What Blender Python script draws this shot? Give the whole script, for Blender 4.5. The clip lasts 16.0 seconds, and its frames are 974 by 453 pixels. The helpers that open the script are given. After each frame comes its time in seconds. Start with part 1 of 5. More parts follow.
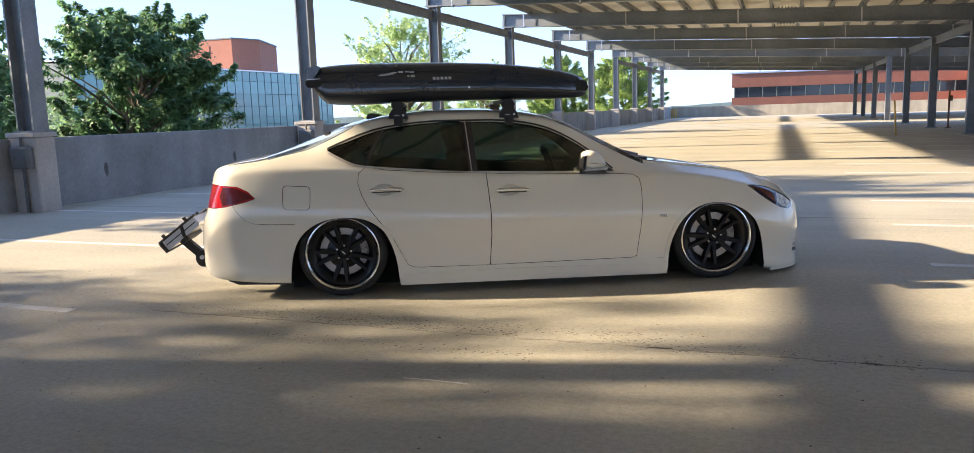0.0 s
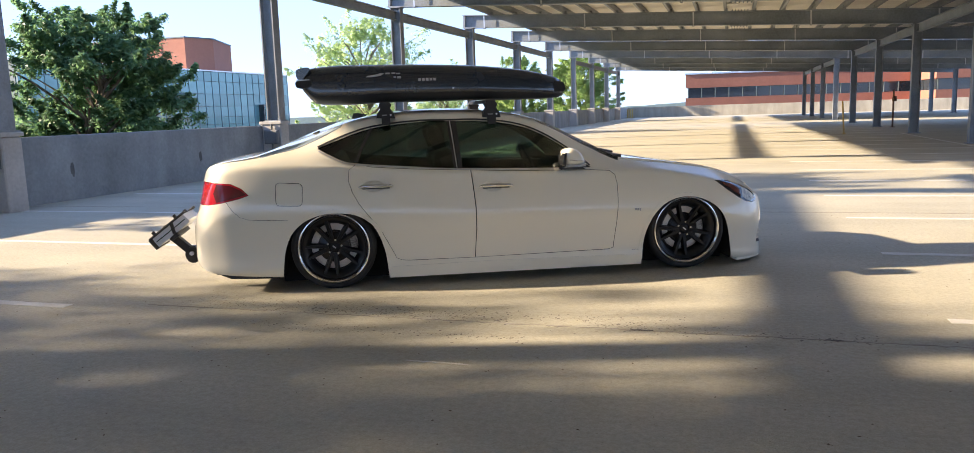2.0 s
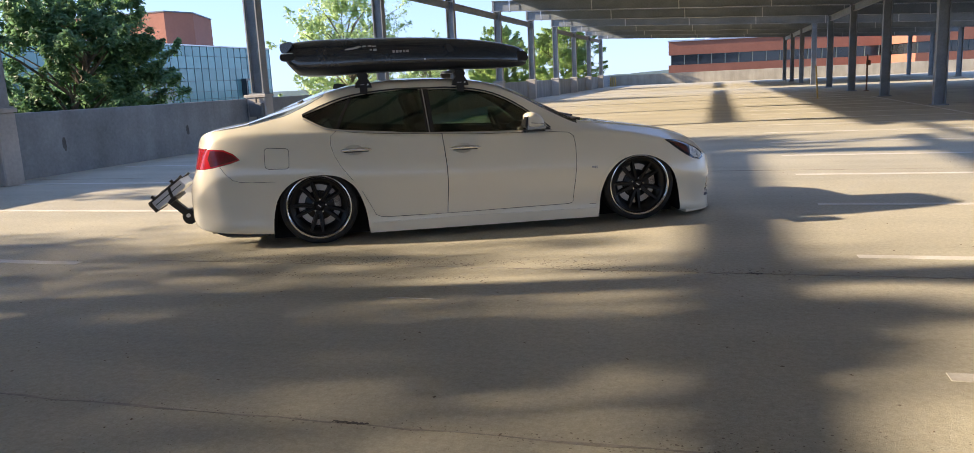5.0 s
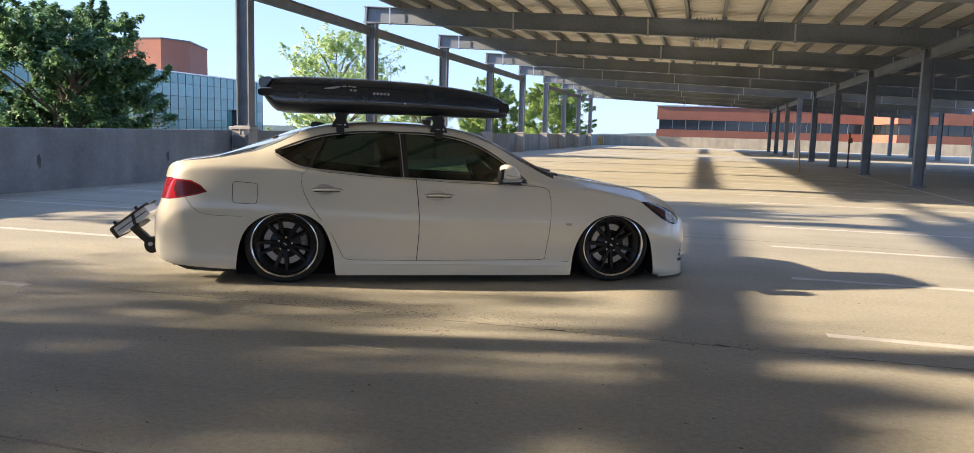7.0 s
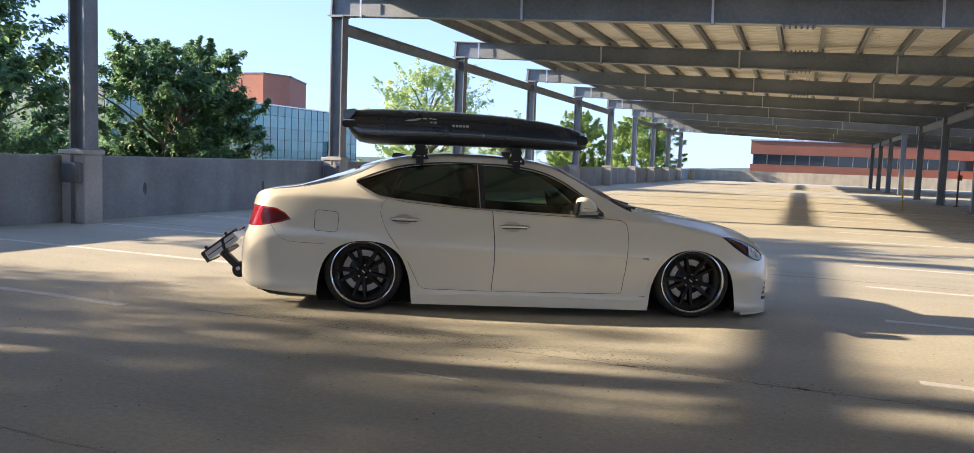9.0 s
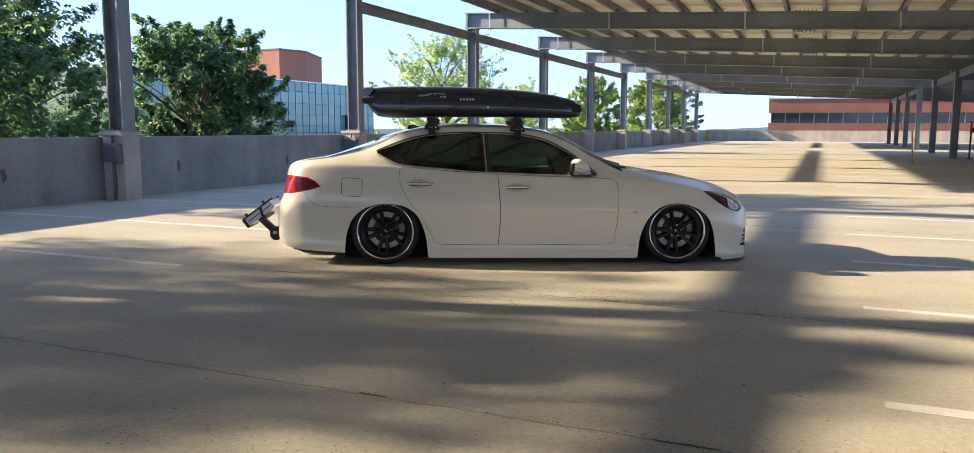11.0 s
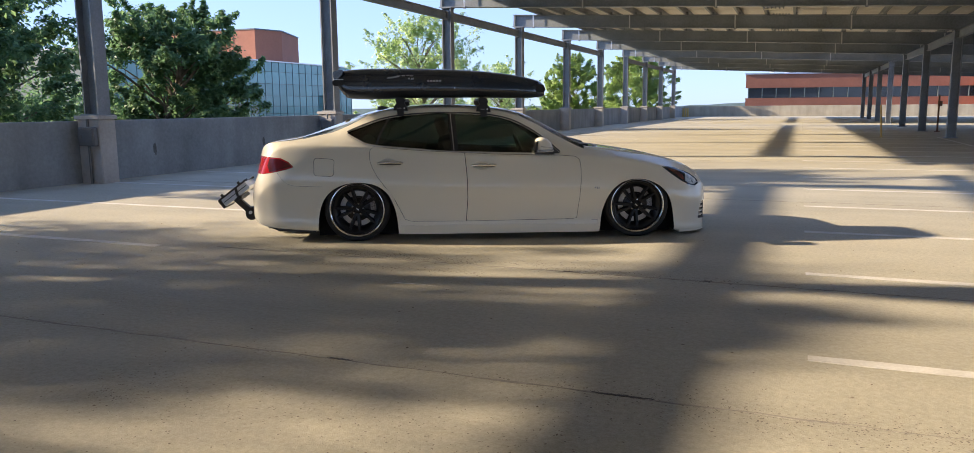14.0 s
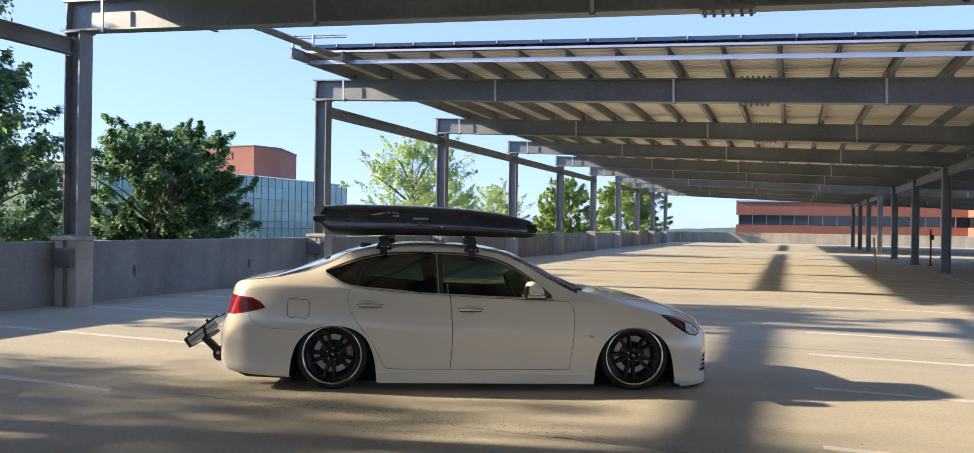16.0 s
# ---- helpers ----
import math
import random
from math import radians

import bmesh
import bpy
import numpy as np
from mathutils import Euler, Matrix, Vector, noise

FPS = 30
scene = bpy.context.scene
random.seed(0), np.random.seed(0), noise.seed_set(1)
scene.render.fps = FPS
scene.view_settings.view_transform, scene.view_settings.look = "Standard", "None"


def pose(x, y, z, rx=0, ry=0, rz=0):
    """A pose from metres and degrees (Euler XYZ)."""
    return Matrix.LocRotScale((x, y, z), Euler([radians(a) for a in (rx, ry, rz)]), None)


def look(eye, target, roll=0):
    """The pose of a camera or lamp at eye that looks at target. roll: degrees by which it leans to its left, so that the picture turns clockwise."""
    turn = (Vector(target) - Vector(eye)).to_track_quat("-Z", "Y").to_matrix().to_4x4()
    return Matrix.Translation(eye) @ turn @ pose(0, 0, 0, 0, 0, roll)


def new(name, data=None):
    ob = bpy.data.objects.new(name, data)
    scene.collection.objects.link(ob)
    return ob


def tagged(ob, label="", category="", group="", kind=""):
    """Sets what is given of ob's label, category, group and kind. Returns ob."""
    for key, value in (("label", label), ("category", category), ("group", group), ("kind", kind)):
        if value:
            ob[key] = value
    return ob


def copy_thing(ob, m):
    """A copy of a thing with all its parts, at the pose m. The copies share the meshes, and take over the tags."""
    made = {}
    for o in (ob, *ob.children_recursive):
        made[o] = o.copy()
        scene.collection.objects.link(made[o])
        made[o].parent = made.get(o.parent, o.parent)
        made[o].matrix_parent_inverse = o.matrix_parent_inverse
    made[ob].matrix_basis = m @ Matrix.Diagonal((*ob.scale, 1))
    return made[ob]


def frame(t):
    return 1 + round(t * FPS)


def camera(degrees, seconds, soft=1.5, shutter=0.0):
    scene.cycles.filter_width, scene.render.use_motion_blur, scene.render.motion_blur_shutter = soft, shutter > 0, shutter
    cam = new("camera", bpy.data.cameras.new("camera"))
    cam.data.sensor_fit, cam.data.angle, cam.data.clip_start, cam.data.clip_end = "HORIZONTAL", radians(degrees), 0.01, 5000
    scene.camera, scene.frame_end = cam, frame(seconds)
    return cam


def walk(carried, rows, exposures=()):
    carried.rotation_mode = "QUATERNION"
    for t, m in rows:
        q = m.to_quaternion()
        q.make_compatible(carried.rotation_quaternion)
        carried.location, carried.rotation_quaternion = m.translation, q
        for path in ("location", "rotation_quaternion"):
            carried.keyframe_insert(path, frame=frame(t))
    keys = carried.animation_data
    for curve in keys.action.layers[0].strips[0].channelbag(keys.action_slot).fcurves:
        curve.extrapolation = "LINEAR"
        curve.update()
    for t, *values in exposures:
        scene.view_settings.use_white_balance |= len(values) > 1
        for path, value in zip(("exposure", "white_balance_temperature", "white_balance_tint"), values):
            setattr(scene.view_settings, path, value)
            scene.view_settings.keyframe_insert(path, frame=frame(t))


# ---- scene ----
cam = camera(63.9, 16.0, soft=0.8)
PATH = [
    (0, (0.532, 0.167, 1.361), (-0.137, 2.03, 1.07), -1.8),
    (0.5, (0.498, 0.151, 1.337), (-0.188, 2.002, 1.016), -2.0),
    (1, (0.462, 0.093, 1.329), (-0.222, 1.944, 1.002), -1.9),
    (1.5, (0.397, -0.07, 1.359), (-0.233, 1.802, 1.046), -1.3),
    (2, (0.422, -0.188, 1.365), (-0.143, 1.708, 1.071), -1.8),
    (2.5, (0.601, -0.292, 1.358), (0.073, 1.616, 1.072), -3.2),
    (3, (0.752, -0.425, 1.341), (0.231, 1.479, 1.022), -4.1),
    (3.5, (0.691, -0.609, 1.34), (0.155, 1.286, 0.986), -3.7),
    (4, (0.683, -0.789, 1.351), (0.135, 1.099, 0.983), -3.6),
    (6.5, (0.856, -0.766, 1.32), (0.369, 1.149, 1.01), 0.4),
    (7, (0.806, -0.63, 1.341), (0.314, 1.294, 1.096), 1.6),
    (7.5, (0.875, -0.41, 1.435), (0.34, 1.513, 1.307), 1.9),
    (8, (0.894, -0.367, 1.542), (0.316, 1.547, 1.53), 2.4),
    (8.5, (0.898, -0.429, 1.487), (0.238, 1.458, 1.537), 3.6),
    (9, (0.901, -0.603, 1.336), (0.193, 1.259, 1.167), 2.1),
    (9.5, (0.861, -0.848, 1.337), (0.148, 1.004, 1.092), 1.4),
    (12, (1.642, -1.636, 1.347), (0.872, 0.191, 1.077), -0.5),
    (12.5, (1.651, -1.768, 1.338), (0.876, 0.051, 1.04), -0.2),
    (13, (1.565, -1.924, 1.327), (0.802, -0.104, 1.004), -0.4),
    (13.5, (1.578, -1.894, 1.346), (0.837, -0.064, 1.022), -0.7),
    (14, (1.595, -1.646, 1.363), (0.89, 0.201, 1.059), -0.5),
    (14.5, (1.545, -1.455, 1.382), (0.893, 0.419, 1.131), 0.5),
    (15, (1.409, -1.28, 1.391), (0.784, 0.613, 1.233), 1.3),
    (15.5, (1.411, -1.144, 1.55), (0.754, 0.744, 1.484), 1.3),
    (16, (1.452, -1.13, 1.581), (0.756, 0.745, 1.577), 0.9),
]
walk(cam, [(t, look(eye, target, roll)) for t, eye, target, roll in PATH],
     [(0.0, 2.31), (1.0, 2.40), (2.0, 2.35), (3.0, 2.25), (3.5, 2.20), (4.0, 1.98), (6.5, 1.96), (7.0, 1.98), (7.5, 2.04), (8.0, 1.86), (8.5, 1.88), (9.0, 2.04), (9.5, 2.16), (12.0, 2.0), (12.6, 1.72), (13.0, 1.66), (13.5, 1.90), (14.0, 1.84), (15.0, 1.82), (16.0, 1.87)])

# ---- light ----
SUN_WAY = Vector((1.0, 0.238, -0.402)).normalized()      # the way the sunlight travels
world = bpy.data.worlds.new("world")
scene.world = world
world.use_nodes = True
wn = world.node_tree
sky = wn.nodes.new("ShaderNodeTexSky")
sky.sky_type = "NISHITA"
sky.sun_disc = False
sky.sun_elevation = math.asin(-SUN_WAY.z)
sky.sun_rotation = math.atan2(-SUN_WAY.x, -SUN_WAY.y)
sky.air_density, sky.dust_density, sky.ozone_density = 0.9, 0.15, 2.5
cool = wn.nodes.new("ShaderNodeMix")
cool.data_type, cool.blend_type = "RGBA", "MULTIPLY"
cool.inputs[0].default_value = 1.0
cool.inputs[7].default_value = (0.29, 0.56, 1.9, 1.0)
thin = wn.nodes.new("ShaderNodeGamma")
thin.inputs[1].default_value = 0.36
wn.links.new(sky.outputs[0], cool.inputs[6])
wn.links.new(cool.outputs[2], thin.inputs[0])
wn.links.new(thin.outputs[0], wn.nodes["Background"].inputs[0])
wn.nodes["Background"].inputs[1].default_value = 0.178
sun = new("sun", bpy.data.lights.new("sun", "SUN"))
sun.data.energy, sun.data.angle, sun.data.color = 3.55, radians(0.85), (1.0, 0.81, 0.60)
sun.matrix_world = look((-40, -10, 20), Vector((-40, -10, 20)) + SUN_WAY)


# ---- materials ----
def nodes_of(m):
    m.use_nodes = True
    nt = m.node_tree
    return nt, nt.nodes, nt.nodes["Principled BSDF"]


def material(name, colour, rough=0.6, metal=0.0, vary=0.12, grain=(3.0, 40.0), bump=0.05, bump_scale=60.0, tint=None, coat=0.0, piece=0.0, rough_vary=0.08):
    """A painted, mineral or metal surface: colour varied at two scales, fine relief, uneven gloss."""
    m = bpy.data.materials.new(name)
    nt, n, b = nodes_of(m)
    co = n.new("ShaderNodeTexCoord")
    big, small = n.new("ShaderNodeTexNoise"), n.new("ShaderNodeTexNoise")
    for t, s, d in ((big, grain[0], 4), (small, grain[1], 3)):
        t.inputs["Scale"].default_value, t.inputs["Detail"].default_value = s, d
        nt.links.new(co.outputs["Object"], t.inputs["Vector"])
    add = n.new("ShaderNodeMath"); add.operation = "MULTIPLY_ADD"
    nt.links.new(big.outputs[0], add.inputs[0]); add.inputs[1].default_value = 0.65
    half = n.new("ShaderNodeMath"); half.operation = "MULTIPLY"; half.inputs[1].default_value = 0.35
    nt.links.new(small.outputs[0], half.inputs[0]); nt.links.new(half.outputs[0], add.inputs[2])
    ramp = n.new("ShaderNodeValToRGB")
    c = Vector(colour)
    lo = c * (1 - vary) if tint is None else Vector(tint)
    ramp.color_ramp.elements[0].position, ramp.color_ramp.elements[1].position = 0.32, 0.68
    ramp.color_ramp.elements[0].color = (*lo, 1)
    ramp.color_ramp.elements[1].color = (*[min(1.0, v * (1 + vary)) for v in c], 1)
    nt.links.new(add.outputs[0], ramp.inputs[0])
    out = ramp.outputs[0]
    if piece:
        info = n.new("ShaderNodeObjectInfo")
        mix = n.new("ShaderNodeHueSaturation")
        rng = n.new("ShaderNodeMapRange")
        rng.inputs[3].default_value, rng.inputs[4].default_value = 1 - piece, 1 + piece
        nt.links.new(info.outputs["Random"], rng.inputs[0]); nt.links.new(rng.outputs[0], mix.inputs["Value"])
        nt.links.new(out, mix.inputs["Color"]); out = mix.outputs[0]
    nt.links.new(out, b.inputs["Base Color"])
    rr = n.new("ShaderNodeMapRange")
    rr.inputs[3].default_value, rr.inputs[4].default_value = max(0.02, rough - rough_vary), min(1.0, rough + rough_vary)
    nt.links.new(big.outputs[0], rr.inputs[0]); nt.links.new(rr.outputs[0], b.inputs["Roughness"])
    b.inputs["Metallic"].default_value = metal
    b.inputs["Coat Weight"].default_value = coat
    b.inputs["Coat Roughness"].default_value = 0.06
    if bump:
        tx, bp = n.new("ShaderNodeTexNoise"), n.new("ShaderNodeBump")
        tx.inputs["Scale"].default_value = bump_scale
        nt.links.new(co.outputs["Object"], tx.inputs["Vector"])
        bp.inputs["Strength"].default_value, bp.inputs["Distance"].default_value = bump, 0.02
        nt.links.new(tx.outputs[0], bp.inputs["Height"]); nt.links.new(bp.outputs[0], b.inputs["Normal"])
    return m


def deck_material():
    """Worn parking-deck concrete: broad stains, tyre-polished lanes, sand-blasted pits and dark specks."""
    m = bpy.data.materials.new("deck_concrete")
    nt, n, b = nodes_of(m)
    co = n.new("ShaderNodeTexCoord")

    def tex(scale, detail, stretch=(1, 1, 1), rough=0.6):
        mp = n.new("ShaderNodeMapping"); mp.inputs["Scale"].default_value = stretch
        t = n.new("ShaderNodeTexNoise")
        t.inputs["Scale"].default_value, t.inputs["Detail"].default_value, t.inputs["Roughness"].default_value = scale, detail, rough
        nt.links.new(co.outputs["Object"], mp.inputs[0]); nt.links.new(mp.outputs[0], t.inputs["Vector"])
        return t.outputs[0]

    def ramp(src, a, c, ca, cb):
        r = n.new("ShaderNodeValToRGB")
        r.color_ramp.elements[0].position, r.color_ramp.elements[1].position = a, c
        r.color_ramp.elements[0].color, r.color_ramp.elements[1].color = (*ca, 1), (*cb, 1)
        nt.links.new(src, r.inputs[0]); return r.outputs[0]

    def mult(a, c, f=1.0):
        x = n.new("ShaderNodeMix"); x.data_type, x.blend_type = "RGBA", "MULTIPLY"
        x.inputs[0].default_value = f
        nt.links.new(a, x.inputs[6]); nt.links.new(c, x.inputs[7]); return x.outputs[2]
    base = ramp(tex(0.5, 6), 0.3, 0.72, (0.424, 0.400, 0.312), (0.525, 0.497, 0.390))
    base = mult(base, ramp(tex(1.1, 5, (0.12, 1.0, 1.0)), 0.3, 0.7, (0.84, 0.84, 0.85), (1.06, 1.05, 1.04)))
    base = mult(base, ramp(tex(28, 5), 0.3, 0.66, (0.84, 0.83, 0.82), (1.05, 1.05, 1.05)))
    base = mult(base, ramp(tex(85, 3), 0.34, 0.64, (0.90, 0.89, 0.88), (1.05, 1.05, 1.05)))
    pits = tex(9, 6, (1, 1.6, 1), 0.75)
    base = mult(base, ramp(pits, 0.64, 0.73, (1, 1, 1), (0.55, 0.53, 0.5)), 0.7)
    specks = tex(55, 2)
    base = mult(base, ramp(specks, 0.70, 0.76, (1, 1, 1), (0.35, 0.33, 0.31)), 0.85)
    nt.links.new(base, b.inputs["Base Color"])
    rr = n.new("ShaderNodeMapRange"); rr.inputs[3].default_value, rr.inputs[4].default_value = 0.62, 0.9
    nt.links.new(tex(1.4, 3), rr.inputs[0]); nt.links.new(rr.outputs[0], b.inputs["Roughness"])
    b1, b2 = n.new("ShaderNodeBump"), n.new("ShaderNodeBump")
    b1.inputs["Strength"].default_value, b1.inputs["Distance"].default_value = 0.35, 0.012
    b2.inputs["Strength"].default_value, b2.inputs["Distance"].default_value = 0.45, 0.006
    nt.links.new(pits, b1.inputs["Height"]); nt.links.new(tex(160, 3), b2.inputs["Height"])
    nt.links.new(b1.outputs[0], b2.inputs["Normal"]); nt.links.new(b2.outputs[0], b.inputs["Normal"])
    return m


def cast_concrete(name, light, dark):
    """Cast parapet concrete with vertical rain streaks and patchy form marks."""
    m = material(name, light, 0.85, 0, 0.12, (0.9, 18.0), 0.12, 45.0, tint=dark)
    nt, n, b = nodes_of(m)
    co, mp, t, r, x = n.new("ShaderNodeTexCoord"), n.new("ShaderNodeMapping"), n.new("ShaderNodeTexNoise"), n.new("ShaderNodeValToRGB"), n.new("ShaderNodeMix")
    mp.inputs["Scale"].default_value = (1.1, 1.1, 0.16)
    t.inputs["Scale"].default_value, t.inputs["Detail"].default_value = 1.6, 5
    r.color_ramp.elements[0].position, r.color_ramp.elements[1].position = 0.34, 0.60
    r.color_ramp.elements[0].color, r.color_ramp.elements[1].color = (0.74, 0.73, 0.72, 1), (1, 1, 1, 1)
    x.data_type, x.blend_type = "RGBA", "MULTIPLY"
    x.inputs[0].default_value = 0.75
    old = b.inputs["Base Color"].links[0].from_socket
    nt.links.new(co.outputs["Object"], mp.inputs[0]); nt.links.new(mp.outputs[0], t.inputs["Vector"]); nt.links.new(t.outputs[0], r.inputs[0])
    nt.links.new(old, x.inputs[6]); nt.links.new(r.outputs[0], x.inputs[7]); nt.links.new(x.outputs[2], b.inputs["Base Color"])
    return m


def pane_material(name, through_colour, gloss=0.05, ior=1.5):
    """Tinted sheet glass: a coloured clear pane under a Fresnel mirror."""
    m = bpy.data.materials.new(name)
    nt, n, b = nodes_of(m)
    n.remove(b)
    tr, gl, mx, fr = n.new("ShaderNodeBsdfTransparent"), n.new("ShaderNodeBsdfGlossy"), n.new("ShaderNodeMixShader"), n.new("ShaderNodeFresnel")
    tr.inputs[0].default_value = (*through_colour, 1)
    gl.inputs["Roughness"].default_value = gloss
    fr.inputs[0].default_value = ior
    nt.links.new(fr.outputs[0], mx.inputs[0]); nt.links.new(tr.outputs[0], mx.inputs[1]); nt.links.new(gl.outputs[0], mx.inputs[2])
    nt.links.new(mx.outputs[0], n["Material Output"].inputs[0])
    return m


def leaf_material(name, dark, light, glow):
    m = bpy.data.materials.new(name)
    nt, n, b = nodes_of(m)
    geo, r, tl, mx = n.new("ShaderNodeNewGeometry"), n.new("ShaderNodeValToRGB"), n.new("ShaderNodeBsdfTranslucent"), n.new("ShaderNodeMixShader")
    r.color_ramp.elements[0].color, r.color_ramp.elements[1].color = (*dark, 1), (*light, 1)
    nt.links.new(geo.outputs["Random Per Island"], r.inputs[0])
    nt.links.new(r.outputs[0], b.inputs["Base Color"])
    b.inputs["Roughness"].default_value = 0.5
    h = n.new("ShaderNodeHueSaturation"); h.inputs["Value"].default_value = 1.7; h.inputs["Hue"].default_value = 0.485
    nt.links.new(r.outputs[0], h.inputs["Color"]); nt.links.new(h.outputs[0], tl.inputs[0])
    mx.inputs[0].default_value = glow
    nt.links.new(b.outputs[0], mx.inputs[1]); nt.links.new(tl.outputs[0], mx.inputs[2])
    nt.links.new(mx.outputs[0], n["Material Output"].inputs[0])
    return m


M_HANDLE = material("handle_chrome", (0.74, 0.74, 0.74), 0.12, 1.0, 0.05, (6, 60), 0.0)
M_DECK = deck_material()
M_PARAPET = cast_concrete("parapet_concrete", (0.315, 0.328, 0.328), (0.212, 0.222, 0.226))
M_PEDESTAL = cast_concrete("pedestal_concrete", (0.47, 0.44, 0.40), (0.36, 0.335, 0.30))
M_END_WALL = cast_concrete("end_wall_concrete", (0.36, 0.335, 0.275), (0.28, 0.26, 0.215))
M_PIT = material("deck_pit", (0.19, 0.165, 0.14), 0.95, 0, 0.3, (9, 80), 0.2, 90, tint=(0.10, 0.085, 0.07))
M_CHIP = material("deck_chip", (0.24, 0.205, 0.165), 0.95, 0, 0.3, (9, 80), 0.2, 90, tint=(0.14, 0.12, 0.095))
M_GRIT = material("grit", (0.10, 0.07, 0.045), 0.9, 0, 0.4, (7, 60), 0.1, 60, tint=(0.20, 0.17, 0.13))
M_LINE = material("stripe_paint", (0.68, 0.655, 0.61), 0.75, 0, 0.06, (4, 60), 0.2, 90, tint=(0.53, 0.50, 0.44))
M_STEEL = material("galvanised_steel", (0.24, 0.262, 0.285), 0.48, 0.45, 0.16, (2.2, 30), 0.03, 25, tint=(0.165, 0.18, 0.197))
M_STEEL_BEAM = material("beam_steel", (0.235, 0.26, 0.285), 0.5, 0.4, 0.2, (0.8, 14), 0.04, 20, tint=(0.16, 0.178, 0.195))
M_ROOF_SHEET = material("roof_sheet", (0.72, 0.69, 0.63), 0.6, 0.0, 0.08, (0.6, 12), 0.02, 20)
M_ALU = material("aluminium_edge", (0.62, 0.63, 0.65), 0.35, 0.9, 0.06, (3, 30), 0.0)
M_SOLAR = material("solar_cell", (0.03, 0.05, 0.11), 0.2, 0.0, 0.2, (6, 60), 0.0, coat=1.0)
M_BRICK_FAR = material("brick_far", (0.34, 0.135, 0.088), 0.85, 0, 0.14, (0.4, 3.0), 0.05, 12, piece=0.08)
M_BRICK_ORANGE = material("brick_orange", (0.36, 0.15, 0.095), 0.85, 0, 0.10, (0.3, 3.0), 0.05, 12)
M_WINDOW_DARK = material("window_dark", (0.03, 0.034, 0.04), 0.12, 0, 0.2, (0.5, 4), 0.0, coat=0.6, piece=0.4)
M_CURTAIN = material("curtain_glass", (0.17, 0.325, 0.33), 0.12, 0.12, 0.15, (0.12, 1.0), 0.0, coat=0.35, piece=0.16)
M_MULLION = material("mullion", (0.13, 0.165, 0.175), 0.5, 0.3, 0.08, (3, 30), 0.0)
M_MULLION_PALE = material("mullion_pale", (0.20, 0.26, 0.27), 0.5, 0.3, 0.08, (3, 30), 0.0)
M_GROUND = material("grass_ground", (0.10, 0.13, 0.05), 0.95, 0, 0.3, (0.05, 2), 0.3, 5, tint=(0.07, 0.085, 0.04))
M_HILL = material("far_woods", (0.17, 0.23, 0.25), 0.95, 0, 0.2, (0.03, 0.3), 0.0, tint=(0.13, 0.18, 0.19))
M_YELLOW = material("yellow_paint", (0.45, 0.30, 0.08), 0.55, 0, 0.12, (8, 60), 0.05, 60)
M_RUST = material("rust_post", (0.16, 0.085, 0.05), 0.8, 0.1, 0.25, (6, 60), 0.1, 60)
M_BOXGREY = material("box_grey", (0.15, 0.15, 0.145), 0.6, 0.3, 0.2, (6, 40), 0.06, 50)
M_SEAL = material("joint_sealant", (0.30, 0.27, 0.23), 0.8, 0, 0.3, (8, 80), 0.4, 70)
M_TAR = material("tar_crack", (0.10, 0.09, 0.08), 0.8, 0, 0.3, (8, 80), 0.4, 70)
M_STAIN = material("wall_stain", (0.13, 0.125, 0.12), 0.9, 0, 0.3, (8, 60), 0.1, 60)
M_LAMP_BODY = material("lamp_enamel", (0.55, 0.54, 0.50), 0.4, 0.2, 0.06, (6, 40), 0.0)
M_BARK = material("bark", (0.15, 0.12, 0.09), 0.95, 0, 0.25, (6, 40), 0.5, 22)
M_LEAF_A = leaf_material("leaf_dark", (0.066, 0.145, 0.072), (0.14, 0.24, 0.105), 0.54)
M_LEAF_C = leaf_material("leaf_light", (0.24, 0.34, 0.15), (0.38, 0.48, 0.24), 0.60)
M_LEAF_D = leaf_material("leaf_mid", (0.17, 0.26, 0.085), (0.30, 0.41, 0.15), 0.60)
# the car
M_PAINT = material("pearl_paint", (0.79, 0.745, 0.62), 0.30, 0.0, 0.012, (1.5, 400), 0.0, coat=1.0, rough_vary=0.03)
for key, value in (("Coat IOR", 1.52), ("Coat Roughness", 0.035)):
    M_PAINT.node_tree.nodes["Principled BSDF"].inputs[key].default_value = value
M_BLACK_TRIM = material("black_trim", (0.022, 0.022, 0.023), 0.45, 0, 0.2, (6, 60), 0.0)
M_WELL = material("wheel_well", (0.022, 0.022, 0.022), 0.9, 0, 0.3, (8, 60), 0.1, 50)
M_TYRE = material("tyre_rubber", (0.030, 0.030, 0.030), 0.75, 0, 0.25, (10, 80), 0.06, 120)
M_RIM = material("rim_black", (0.009, 0.009, 0.010), 0.36, 0.0, 0.2, (6, 60), 0.0, coat=0.15)
M_CHROME = material("chrome", (0.80, 0.80, 0.80), 0.20, 1.0, 0.03, (6, 60), 0.0)
M_DISC = material("brake_disc", (0.66, 0.63, 0.60), 0.50, 0.1, 0.15, (10, 90), 0.02, 90)
M_CALIPER = material("caliper", (0.26, 0.25, 0.24), 0.5, 0.5, 0.15, (10, 60), 0.03, 60)
